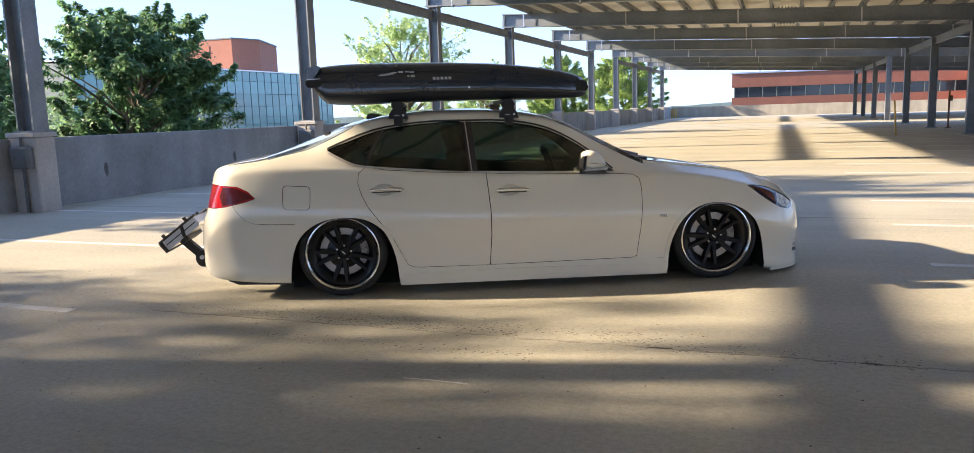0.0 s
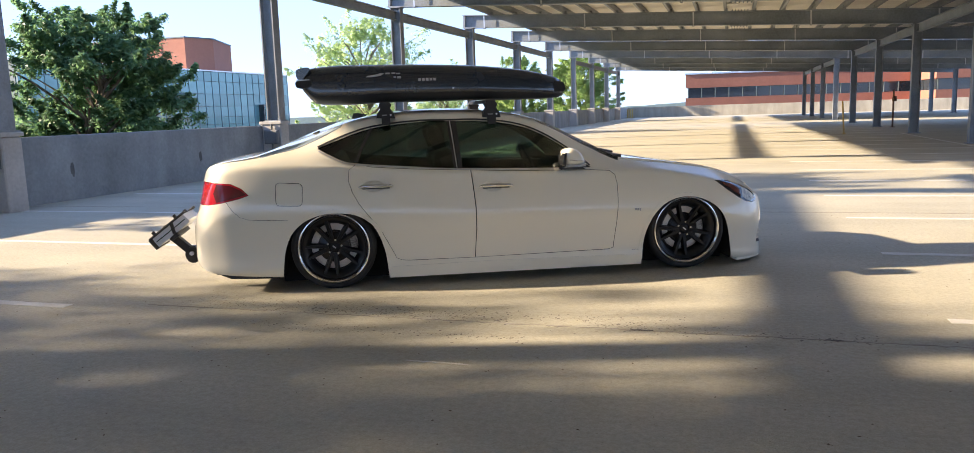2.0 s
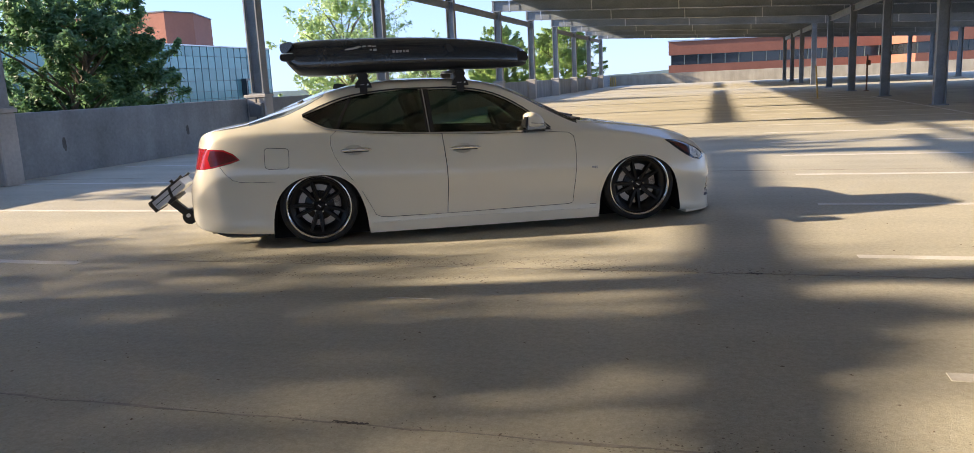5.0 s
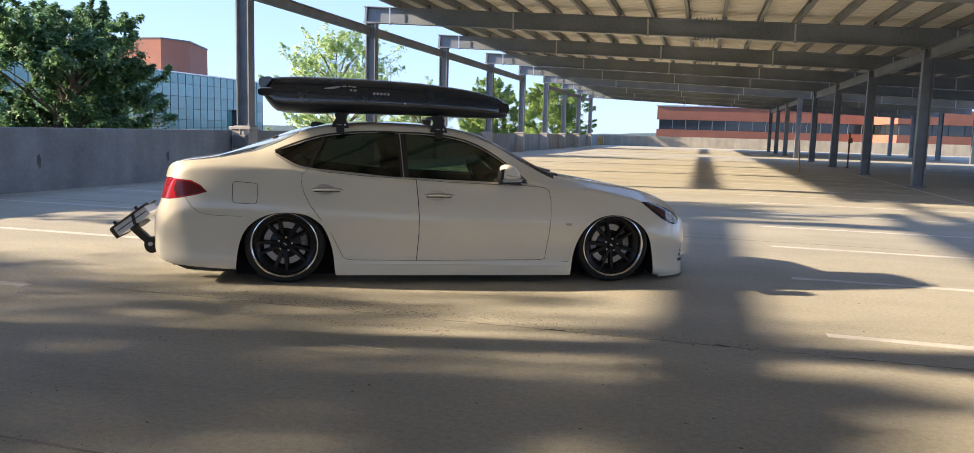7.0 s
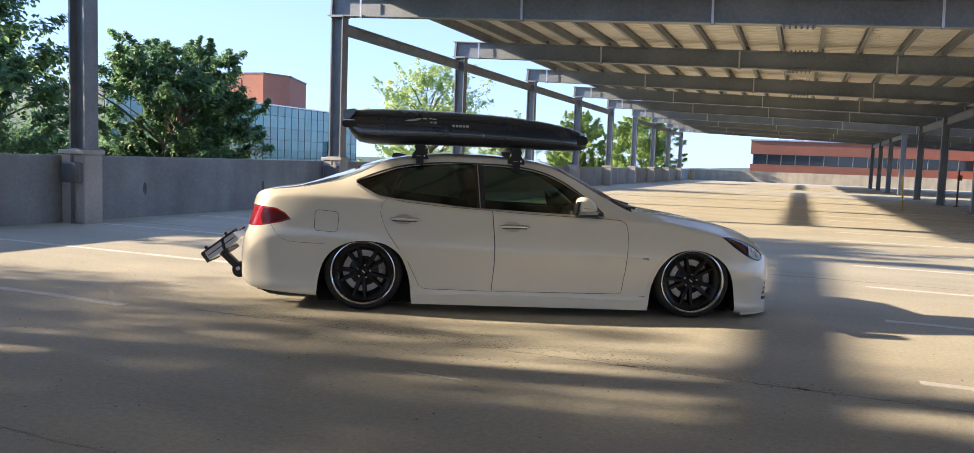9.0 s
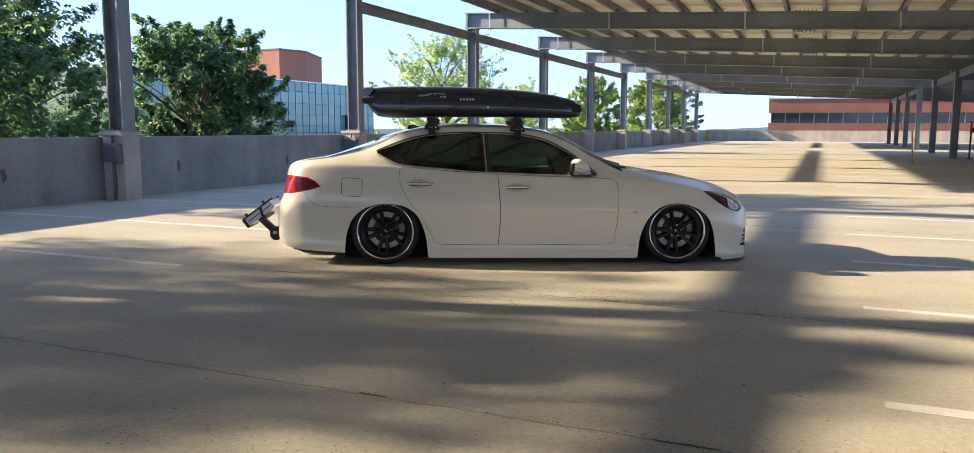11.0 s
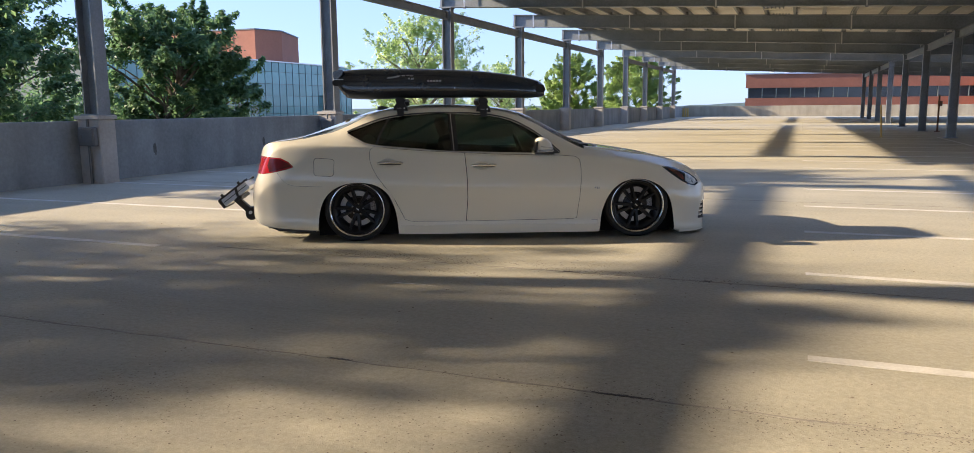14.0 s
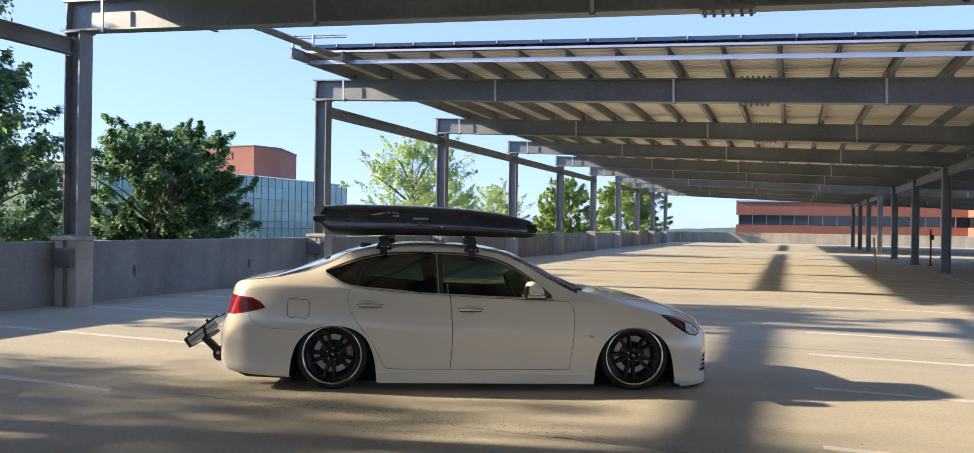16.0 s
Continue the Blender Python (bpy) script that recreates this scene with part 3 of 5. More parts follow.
def roof(name, y0, y1, edge_y):
    """A tilted canopy: purlins on the beams, ribbed sheeting over them and solar panels above."""
    x0, x1 = -9.55, 20.0
    base = beam_z(x0) + BEAM_H
    ob = new(name)
    ob.matrix_world = pose(x0, 0, base, 0, math.degrees(math.atan(-SLOPE)), 0)
    tagged(ob, "steel canopy roof with purlins, pale ribbed sheeting and solar panels", "canopy roof", "canopy roofs", "structure")
    L = x1 - x0
    prof = ibeam_profile(0.24, 0.10, 0.012, 0.016)
    x = 0.12
    k = 0
    plain = Solid().prism([(a, b + 0.004) for a, b in prof], y0 + 0.02, y1, "y").mesh("purlin", M_STEEL)
    while x < L:
        me = plain
        if k < 2:
            # the outermost purlins run on past the edge of the roof
            past = (y0 - (0.75, 0.25)[k], y1) if y0 > 0 else (y0, y1 + 1.9)
            me = Solid().prism([(a, b + 0.004) for a, b in prof], *past, "y").mesh("purlin", M_STEEL)
        p = part("purlin", me, None, ob)
        p.location.x = x
        x += 1.08
        k += 1
    pitch = 0.3
    n = int((y1 - y0) / pitch)
    vs, fs = [], []
    for i in range(n):
        for dy, dz in ((0, 0.25), (0.17, 0.25), (0.19, 0.275), (0.28, 0.275)):
            vs += [(0.0, y0 + i * pitch + dy, dz), (L, y0 + i * pitch + dy, dz)]
    fs = [(2 * i, 2 * i + 1, 2 * i + 3, 2 * i + 2) for i in range(len(vs) // 2 - 1)]
    k = len(vs)
    top = [(x, y, 0.30) for y in (y0, y1) for x in (0.0, L)]
    s = Solid()
    s.v, s.f = vs + top, fs + [(k, k + 1, k + 3, k + 2)]
    part("sheeting", s, M_ROOF_SHEET, ob, "pale tan ribbed roof sheeting")
    for ye in edge_y:
        d = 0.03 if ye == y0 else -0.03
        part("edge_channel", Solid().box(-0.02, L, *sorted((ye, ye + d)), 0.0, 0.09), M_ALU, ob, "bright aluminium edge channel")
        part("edge_channel", Solid().box(0.0, L, *sorted((ye - 8 * d, ye - 7 * d)), 0.225, 0.275), M_ALU, ob, "bright aluminium edge channel")
        for i in range(int(L / 1.02) + 1):
            part("panel_clamp", Solid().box(1.02 * i - 0.02, 1.02 * i + 0.008, *sorted((ye - 8.2 * d, ye + 25 * d)), 0.36, 0.432), M_ALU, ob)
    part("side_channel", Solid().box(-0.05, -0.02, y0, y1, 0.02, 0.28), M_STEEL, ob)
    if 0 < y0 < 20:
        roof_conduits(ob)
    panel = Solid().box(0.010, 0.998, 0.01, 1.02, 0.345, 0.425).mesh("solar_panel", M_SOLAR)
    rows = [y0 - 0.22, y0 + 0.82] if y0 > 0 else [y1 - 0.82, y1 - 1.86]
    for yr in rows:
        for i in range(int(L / 1.02)):
            p = part("solar_panel", panel, None, ob)
            p.location = (i * 1.02, yr, 0)
    k0, k1 = (y0 + 1.9, y1) if y0 > 0 else (y0, y1 - 1.95)
    part("panel_field", Solid().box(0.0, L, k0, k1, 0.345, 0.425), M_SOLAR, ob)


roof("canopy_roof", 15.3, COLS[GAP] + 0.55, (15.3,))
roof("canopy_roof", COLS[GAP] + 5.75, COLS[-1] + 1.5, (COLS[GAP] + 5.75,))
roof("canopy_roof", -24.0, 10.1, (10.1,))


# ---- small fittings on the deck ----
def wall_box(y):
    """An electrical box on the side of a pedestal, its conduit running down to the deck."""
    ob = thing("junction_box", "weathered dark grey electrical box on the side of a pedestal", "electrical box", (-10.46, y - 0.19, 0.0))
    part("body", Solid().box(-0.20, 0.20, -0.11, 0.0, 0.70, 1.05, cut=0.02), M_BOXGREY, ob)
    part("cover", Solid().box(-0.175, 0.175, -0.125, -0.105, 0.73, 1.02, cut=0.006), M_BOXGREY, ob)
    part("latch", Solid().box(-0.10, -0.07, -0.14, -0.12, 0.84, 0.90, cut=0.004), M_BOXGREY, ob)
    part("conduit", Solid().tube((0.0, -0.045, 0.0), (0.0, -0.045, 0.72), 0.025), M_BOXGREY, ob)
    part("conduit", Solid().tube((0.0, -0.045, 1.04), (0.0, -0.045, 1.19), 0.025), M_BOXGREY, ob)


for y in COLS[:3]:
    wall_box(y)


def bollard(x, y, h, mat, label, r=0.06, lean=0.0):
    ob = thing("bollard", label, "bollard", (x, y, 0))
    part("pole", Solid().tube((0, 0, 0), (lean, 0, h), r, n=14), mat, ob, smooth=40)
    part("foot", Solid().tube((0, 0, 0), (0, 0, 0.03), r * 2.2, n=14), mat, ob, smooth=40)


bollard(4.82, 33.7, 1.3, M_YELLOW, "thin yellow bollard leaning at the edge of the shade", 0.032, -0.09)
post = thing("sign_post", "thin rust-brown sign post on the shaded deck", "sign post", (7.75, 40.6, 0))
part("pole", Solid().tube((0, 0, 0), (0, 0, 1.7), 0.040, n=12), M_RUST, post, smooth=40)
part("foot", Solid().tube((0, 0, 0), (0, 0, 0.03), 0.12, n=14), M_RUST, post, smooth=40)
part("call_box", Solid().box(-0.05, 0.13, -0.10, 0.06, 1.20, 1.44, cut=0.03), M_RUST, post)
for x in (-10.43, -10.17, -9.92):
    bollard(x, 88.6, 1.0, M_YELLOW, "yellow bollard near the far parapet", 0.085)
rail = thing("guard_rail", "pale grey steel guard rail beside the far bollards", "railing", (-10.85, 89.4, 0))
for x in (-0.28, 0.28):
    part("post", Solid().tube((x, 0, 0), (x, 0, 1.12), 0.03, n=10), M_LAMP_BODY, rail, smooth=40)
for z in (0.22, 0.51, 0.80, 1.09):
    part("bar", Solid().box(-0.32, 0.32, -0.055, -0.028, z - 0.05, z + 0.05, cut=0.01), M_LAMP_BODY, rail)


def dome_lamp(x, y):
    z = beam_z(x) + BEAM_H + 0.02
    ob = thing("ceiling_lamp", "small pale dome lamp under the canopy roof, unlit", "lamp", (x, y, z), group="canopy lamps")
    part("stem", Solid().tube((0, 0, -0.10), (0, 0, 0.02), 0.03, n=10), M_LAMP_BODY, ob)
    part("shade", Solid().lathe([(0.03, -0.10), (0.09, -0.12), (0.17, -0.17), (0.20, -0.23), (0.19, -0.23), (0.03, -0.13)], 28, pose(0, 0, 0, 90, 0, 0)), M_LAMP_BODY, ob, "", 40)


for y in (29.4, 45.4, 61.4):
    dome_lamp(0.55, y)


def stain(y, z, w, h, seed):
    rnd = random.Random(seed)
    poly = [(y + w * math.cos(a * math.pi / 9) * rnd.uniform(0.6, 1.1), z + h * math.sin(a * math.pi / 9) * rnd.uniform(0.7, 1.2)) for a in range(18)]
    tagged(part("wall_stain", Solid().prism(poly, WEST + 0.0005, WEST + 0.003, "x"), M_STAIN), "dark weep stain on the concrete parapet", "stain", "wall stains", "structure")


for k, y in enumerate((3.2, 6.4, 7.4, 11.2, 14.8, 19.6, 22.6, 27.2)):
    stain(y, 0.55, 0.055, 0.13, k)
for k, (x, y, L) in enumerate(((1.04, 2.05, 0.30), (-0.52, 2.06, 0.16), (3.2, 2.05, 0.15), (-3.5, 2.06, 0.12), (0.06, 4.68, 0.14), (1.15, 4.68, 0.10))):
    rnd = random.Random(k)
    fs = [i / 18 for i in range(19)]
    mid = [y + rnd.uniform(-0.006, 0.006) for _ in fs]
    half = [0.0015 + 0.011 * math.sin(math.pi * f) ** 0.6 * rnd.uniform(0.35, 1.0) for f in fs]
    poly = [(x - L / 2 + L * f, c + h) for f, c, h in zip(fs, mid, half)] + [(x - L / 2 + L * f, c - h) for f, c, h in reversed(list(zip(fs, mid, half)))]
    tagged(part("crack_fill", Solid().prism(poly, 0.0025, 0.0045, "z"), M_TAR), "dark crumbled gap in the deck joint", "crack", "deck cracks", "structure")



def scatter(name, seed, count, spots, size, mat, label, category, height):
    """Small flat chips, pits or leaf bits strewn over stretches of the deck: (x0, x1, y, spread, share)."""
    rnd = random.Random(seed)
    vs, fs = [], []
    for x0, x1, y, spread, share in spots:
        for _ in range(int(count * share)):
            cx, cy, r = rnd.uniform(x0, x1), rnd.gauss(y, spread), size * rnd.uniform(0.35, 1.0) ** 1.5
            turn, flat = rnd.uniform(0, math.pi), rnd.uniform(0.35, 0.9)
            k = len(vs)
            for i in range(6):
                a = i * math.pi / 3
                u, w = r * math.cos(a) * rnd.uniform(0.7, 1.2), r * flat * math.sin(a) * rnd.uniform(0.7, 1.2)
                vs.append((cx + u * math.cos(turn) - w * math.sin(turn), cy + u * math.sin(turn) + w * math.cos(turn), 0.0005))
            vs.append((cx, cy, height * rnd.uniform(0.5, 1.0)))
            fs += [(k + i, k + (i + 1) % 6, k + 6) for i in range(6)]
    me = bpy.data.meshes.new(name)
    me.from_pydata(vs, [], fs)
    me.materials.append(mat)
    tagged(part(name, me, None), label, category, "", "stuff")


scatter("deck_pits", 5, 2600, ((-3.4, 0.3, 4.85, 0.11, 0.34), (-2.6, -0.8, 4.76, 0.04, 0.10), (-0.2, 1.4, 4.72, 0.07, 0.10), (-2.6, -0.6, 4.36, 0.05, 0.08)), 0.0115, M_PIT, "dark pits and chips along a worn joint", "pits", 0.0012)
scatter("deck_pits", 6, 3200, ((-5.0, 3.2, 2.06, 0.035, 0.26), (0.6, 3.0, 2.02, 0.16, 0.24), (0.2, 3.6, 1.3, 0.5, 0.12), (-1.6, 1.0, 1.35, 0.22, 0.24), (-1.38, -1.08, 1.22, 0.06, 0.03), (1.3, 2.6, 2.0, 0.10, 0.10), (-3.0, 3.0, 0.6, 0.35, 0.20)), 0.0076, M_CHIP, "shallow pits in the worn deck", "pits", 0.0012)
scatter("grit", 9, 420, ((-6.0, 4.0, 3.0, 1.6, 0.7), (-8.0, 7.0, 9.0, 3.0, 0.3)), 0.011, M_GRIT, "scattered grit and dry leaf bits on the deck", "grit", 0.006)
for y, x0, x1, w in ((3.84, -1.15, -0.78, 0.007),):
    stripe(x0, x1, y, w)


# the deck with all that stands on it lies a little askew to the axes
SKEW = Matrix.Translation((COL_X, COLS[0], 0)) @ Matrix.Rotation(radians(-0.85), 4, "Z") @ Matrix.Translation((-COL_X, -COLS[0], 0))
for ob in list(scene.objects):
    if ob.parent is None and ob.type in {"MESH", "EMPTY"} and ob.name != "ground":
        ob.matrix_basis = SKEW @ ob.matrix_basis


# ---- buildings beyond the deck ----
def brick_office():
    """A long low brick building with one band of dark windows; its front runs off at an angle to the deck."""
    ob = thing("brick_building", "long red brick office building with a band of dark windows", "building", (-4.4, 124.0, 0), 8.0)
    L = 110.0

    def slab(name, out, z0, z1, mat, label=""):
        # the end wall runs straight back from the corner, in line with the deck
        return part(name, Solid().prism([(-out, -out), (L, -out), (L, 30.0), (6.0, 30.0)], z0, z1, "z"), mat, ob, label)
    slab("wall", 0.0, 0.75, 2.25, M_BRICK_FAR)
    slab("window_recess", -0.35, 2.25, 3.75, M_MULLION, "dark recess behind the windows")
    slab("wall", 0.0, 3.75, 5.75, M_BRICK_FAR)
    slab("roof", 0.15, 5.75, 5.95, M_ALU, "pale metal roof edge")
    slab("base", 0.12, -8.0, 0.75, M_PARAPET, "grey concrete base")
    pane = Solid().box(0.06, 1.94, 0.22, 0.30, 2.3, 3.72).mesh("window", M_WINDOW_DARK)
    fin = Solid().box(-0.05, 0.05, 0.0, 0.34, 2.25, 3.75).mesh("mullion", M_MULLION)
    for i in range(54):
        part("window", pane, None, ob).location.x = 2.0 * i + 0.4
        part("mullion", fin, None, ob).location.x = 2.0 * i + 0.4
    wing = part("wing", Solid().prism([(32.0, -9.0), (52.0, -9.0), (52.0, 0.0), (32.0, 0.0)], -8.0, 2.25, "z"), M_BRICK_FAR, ob, "projecting brick wing")
    part("wing_upper", Solid().box(32.0, 52.0, -9.0, 0.0, 3.75, 5.75), M_BRICK_FAR, wing)
    part("wing_recess", Solid().box(32.3, 51.7, -8.7, 0.0, 2.25, 3.75), M_MULLION, wing)
    for i in range(9):
        part("window", Solid().box(32.4 + 2.15 * i, 34.4 + 2.15 * i, -8.8, -8.72, 2.3, 3.72), M_WINDOW_DARK, wing)
    for i in range(4):
        part("window", Solid().box(32.2, 32.28, -8.6 + 2.15 * i, -6.6 + 2.15 * i, 2.3, 3.72), M_WINDOW_DARK, wing)
    for i in range(24):
        part("roof_frame", Solid().box(4 + 2.2 * i, 4.2 + 2.2 * i, 1.0, 6.0, 5.95, 6.45), M_ALU, ob, "pale roof-top frame")


brick_office()


def far_hills():
    """A low wooded ridge on the horizon."""
    rnd = random.Random(4)
    n = 120
    xs = [-900 + 15.0 * i for i in range(n + 1)]
    tops = [0.6 + 3.4 * math.exp(-((x + 30) / 60) ** 2) + 1.2 * math.sin(x / 70.0) + rnd.uniform(-0.5, 0.5) for x in xs]
    line = list(zip(xs, tops))
    sol = Solid().prism([(-900, -8.0)] + line + [(900, -8.0)], 850.0, 900.0, "y")
    structure("backdrop", sol, M_HILL, "low wooded ridge on the far horizon", "hills")


far_hills()


def glass_block():
    """A glazed block with a brick penthouse on its roof."""
    ob = thing("glass_building", "blue-green glazed office block with a red brick penthouse", "building", (-59.0, 101.1, 0))
    rows = [(-8, -4.6), (-4.6, -1.2), (-1.2, 0.7), (0.7, 1.6), (1.6, 2.9), (2.9, 4.4), (4.4, 5.9), (5.9, 7.1)]
    L = 45.6
    part("core", Solid().box(-26, -0.25, -L, 0, -8, 6.95), M_MULLION, ob)
    n = 31
    w = L / n
    for a, b in rows:
        pane = Solid().box(-0.2, -0.02, 0.03, w - 0.03, a + 0.03, b - 0.03).mesh("window", M_CURTAIN)
        for i in range(n):
            p = part("window", pane, None, ob)
            p.location.y = -L + i * w
    bar = Solid().box(-0.1, 0.04, -0.022, 0.022, -8, 7.1).mesh("mullion", M_MULLION_PALE)
    for i in range(n + 1):
        p = part("mullion", bar, None, ob)
        p.location.y = -L + i * w
    part("coping", Solid().box(-26, 0.12, -L, 0.1, 7.1, 7.25), M_ALU, ob)
    bay = part("bay_window", Solid().box(-0.1, 0.75, -7.7, -5.1, 0.8, 3.1), M_WINDOW_DARK, ob, "dark framed bay window")
    part("window", Solid().box(0.74, 0.80, -7.4, -5.4, 1.1, 2.8), M_CURTAIN, bay)
    plan = [(-24.0, -15.4), (-5.1, -15.4), (-3.9, -11.2), (-7.8, -1.6), (-24.0, -1.6)]
    pent = part("penthouse", Solid().prism(plan, 7.0, 11.6, "z"), M_BRICK_ORANGE, ob, "red brick penthouse")
    part("coping", Solid().prism(inset(plan, -0.1), 11.6, 11.75, "z"), M_MULLION, pent)
    part("louvre", Solid().box(-12.4, -8.6, -15.46, -15.35, 9.9, 10.9), M_BRICK_FAR, pent, "recessed brick panel")


glass_block()


# ---- trees ----
def tree(name, label, at, seed, top, low, radius, leaf, clusters, per, mat, squash=1.0, form=None, spray=0.0):
    """A tree rooted on the ground below: trunk, forking limbs, and a crown of single leaves in uneven clumps."""
    rnd = random.Random(seed)
    rng = np.random.default_rng(seed)
    ob = thing(name, label, "tree", (at[0], at[1], -8.0))
    H = top + 8.0
    base = low + 8.0
    wood = Solid()
    spine = [Vector((0, 0, 0))]
    for i in range(1, 7):
        spine.append(Vector((rnd.uniform(-0.18, 0.18) * i * 0.5, rnd.uniform(-0.18, 0.18) * i * 0.5, H * 0.86 * i / 6)))
    r = 0.16 + 0.012 * H
    for i in range(6):
        wood.tube(spine[i] - Vector((0, 0, 0.05)), spine[i + 1], r * (1 - i / 6.6), r * (1 - (i + 1) / 6.6), 9)
    centres = []
    boughs = max(12, clusters // 7)
    for k in range(boughs):
        z = base + (H - base) * (0.04 + 0.96 * rnd.random() ** 0.8)
        zc, hz = base + (H - base) * 0.42, (H - base) * 0.60
        reach = radius * max(0.04, 1 - abs((z - zc) / hz) ** 2.6) ** 0.5
        if form is not None:
            reach = radius * form((z - base) / (H - base))
        ang = rnd.random() * 2 * math.pi
        rr = reach * rnd.uniform(0.35, 1.08) ** 0.7
        heart = Vector((math.cos(ang) * rr, math.sin(ang) * rr * squash, z))
        big = radius * rnd.uniform(0.14, 0.30)
        for j in range(7):
            centres.append(heart + Vector((rnd.gauss(0, big), rnd.gauss(0, big), rnd.gauss(0, big * 0.6))))
    clusters = len(centres)
    for c in centres[:: max(1, clusters // 70)]:
        zr = max(0.3 * H, c.z - 0.55 * math.hypot(c.x, c.y) - 0.5)
        t = zr / (H * 0.86) * 6
        i = min(5, int(t))
        root = spine[i].lerp(spine[i + 1], min(1.0, t - i))
        mid = root.lerp(c, 0.55) + Vector((rnd.uniform(-0.2, 0.2), rnd.uniform(-0.2, 0.2), 0.15))
        wood.tube(root, mid, 0.055, 0.035, 5)
        wood.tube(mid, c, 0.035, 0.012, 5)
    part("trunk", wood, M_BARK, ob, smooth=50)
    cc = np.array([tuple(c) for c in centres])
    n = clusters * per
    spread = np.repeat(rng.uniform(0.12, 0.30, clusters) * radius / 3.2, per)[:, None]
    pos = np.repeat(cc, per, axis=0) + rng.normal(0, 1, (n, 3)) * spread * np.array([1, 1, 0.62])
    if spray:
        # each clump is drawn out along a twig that points up and outward
        way = np.stack([cc[:, 0], cc[:, 1], np.full(clusters, 0.0)], 1) / radius * 0.75 + rng.normal(0, 0.35, (clusters, 3)) + np.array([0, 0, 0.75])
        way /= np.linalg.norm(way, axis=1)[:, None]
        along = rng.random((n, 1)) ** 0.8
        pos = np.repeat(cc, per, axis=0) + (pos - np.repeat(cc, per, axis=0)) * (1.15 - 0.95 * along) + np.repeat(way, per, axis=0) * along * spray * np.repeat(rng.uniform(0.5, 1.2, (clusters, 1)), per, axis=0)
    nor = (pos - np.repeat(cc, per, axis=0)) / spread * 0.55 + rng.normal(0, 0.55, (n, 3)) + np.array([0, 0, 0.7])
    nor /= np.linalg.norm(nor, axis=1)[:, None]
    tan = np.cross(nor, rng.normal(0, 1, (n, 3)))
    tan /= np.linalg.norm(tan, axis=1)[:, None]
    bit = np.cross(nor, tan)
    size = leaf * rng.uniform(0.65, 1.3, (n, 1))
    shape = [(-1.0, 0.0, 0.0), (0.05, 0.56, 0.14), (1.05, 0.0, -0.12), (0.05, -0.56, 0.14)]
    vs = np.empty((n, 4, 3))
    for k, (a, b, c) in enumerate(shape):
        vs[:, k] = pos + size * (a * tan + b * bit + c * nor)
    quads = np.arange(n)[:, None] * 4 + np.array([0, 1, 2, 3])
    me = bpy.data.meshes.new("crown")
    me.from_pydata(vs.reshape(-1, 3).tolist(), [], quads.tolist())
    me.materials.append(mat)
    part("crown", me, None, ob)
    return ob


FULL = pchip([(0.0, 0.8), (0.35, 1.05), (0.7, 0.95), (0.88, 0.50), (1.0, 0.22)])
MAPLE = pchip([(0.0, 0.55), (0.3, 0.85), (0.6, 1.0), (0.75, 0.88), (0.92, 0.74), (1.0, 0.58)])
tree("maple_tree", "broad dark green maple with ragged upright sprays beyond the parapet", (-17.6, 19.3), 3, 4.25, -4.0, 2.15, 0.070, 660, 230, M_LEAF_A, 1.0, MAPLE, 0.62)
tree("maple_tree", "tall dark green maple with loose upper sprays beyond the parapet", (-16.6, 9.9), 8, 6.7, -4.0, 2.9, 0.072, 760, 170, M_LEAF_A, 1.0, FULL, 0.70)
tree_c = tree("ash_tree", "light green thin-crowned tree beyond the parapet", (-18.5, 40.4), 13, 5.5, -3.0, 2.9, 0.078, 400, 105, M_LEAF_C, 1.0, None, 1.0)
tree("oak_tree", "sunlit green tree beyond the parapet", (-16.9, 68.5), 21, 5.3, -3.5, 2.3, 0.075, 460, 260, M_LEAF_D, 1.0, None, 0.8)
tree("oak_tree", "dense dark green tree near the end of the parapet", (-15.1, 91.6), 34, 6.6, -3.5, 3.5, 0.095, 480, 290, M_LEAF_D, 1.0, None, 0.8)
copy_thing(tree_c, pose(-21.0, 60.5, -9.6, 0, 0, 140))
# the trees that shade the deck beside the camera
tree_s = tree("ash_tree", "thin-crowned tree beyond the parapet that shades the deck", (-16.2, -0.4), 55, 6.62, -4.0, 2.9, 0.065, 900, 40, M_LEAF_A)
SPIRE = pchip([(0.0, 0.6), (0.5, 1.0), (0.85, 0.7), (1.0, 0.25)])
tree("ash_tree", "slender young tree rising above its neighbours beyond the parapet", (-16.2, -0.80), 61, 7.45, 1.0, 0.62, 0.07, 220, 80, M_LEAF_A, 1.0, SPIRE)
copy_thing(tree_s, pose(-16.6, 0.9, -9.4, 0, 0, 300))
copy_thing(tree_s, pose(-16.8, -3.6, -8.45, 0, 0, 40))
copy_thing(tree_s, pose(-16.4, -7.6, -8.6, 0, 0, 100))
copy_thing(tree_s, pose(-16.2, -13.5, -8.2, 0, 0, 220))
# lower trees that close the gaps behind the near maples
for x, y, z, turn in ((-22.5, 13.2, -12.2, 75), (-21.5, 7.0, -12.0, 200), (-23.5, 18.4, -12.3, 20), (-24.5, 24.5, -12.6, 150)):
    copy_thing(tree_s, pose(x, y, z, 0, 0, turn))


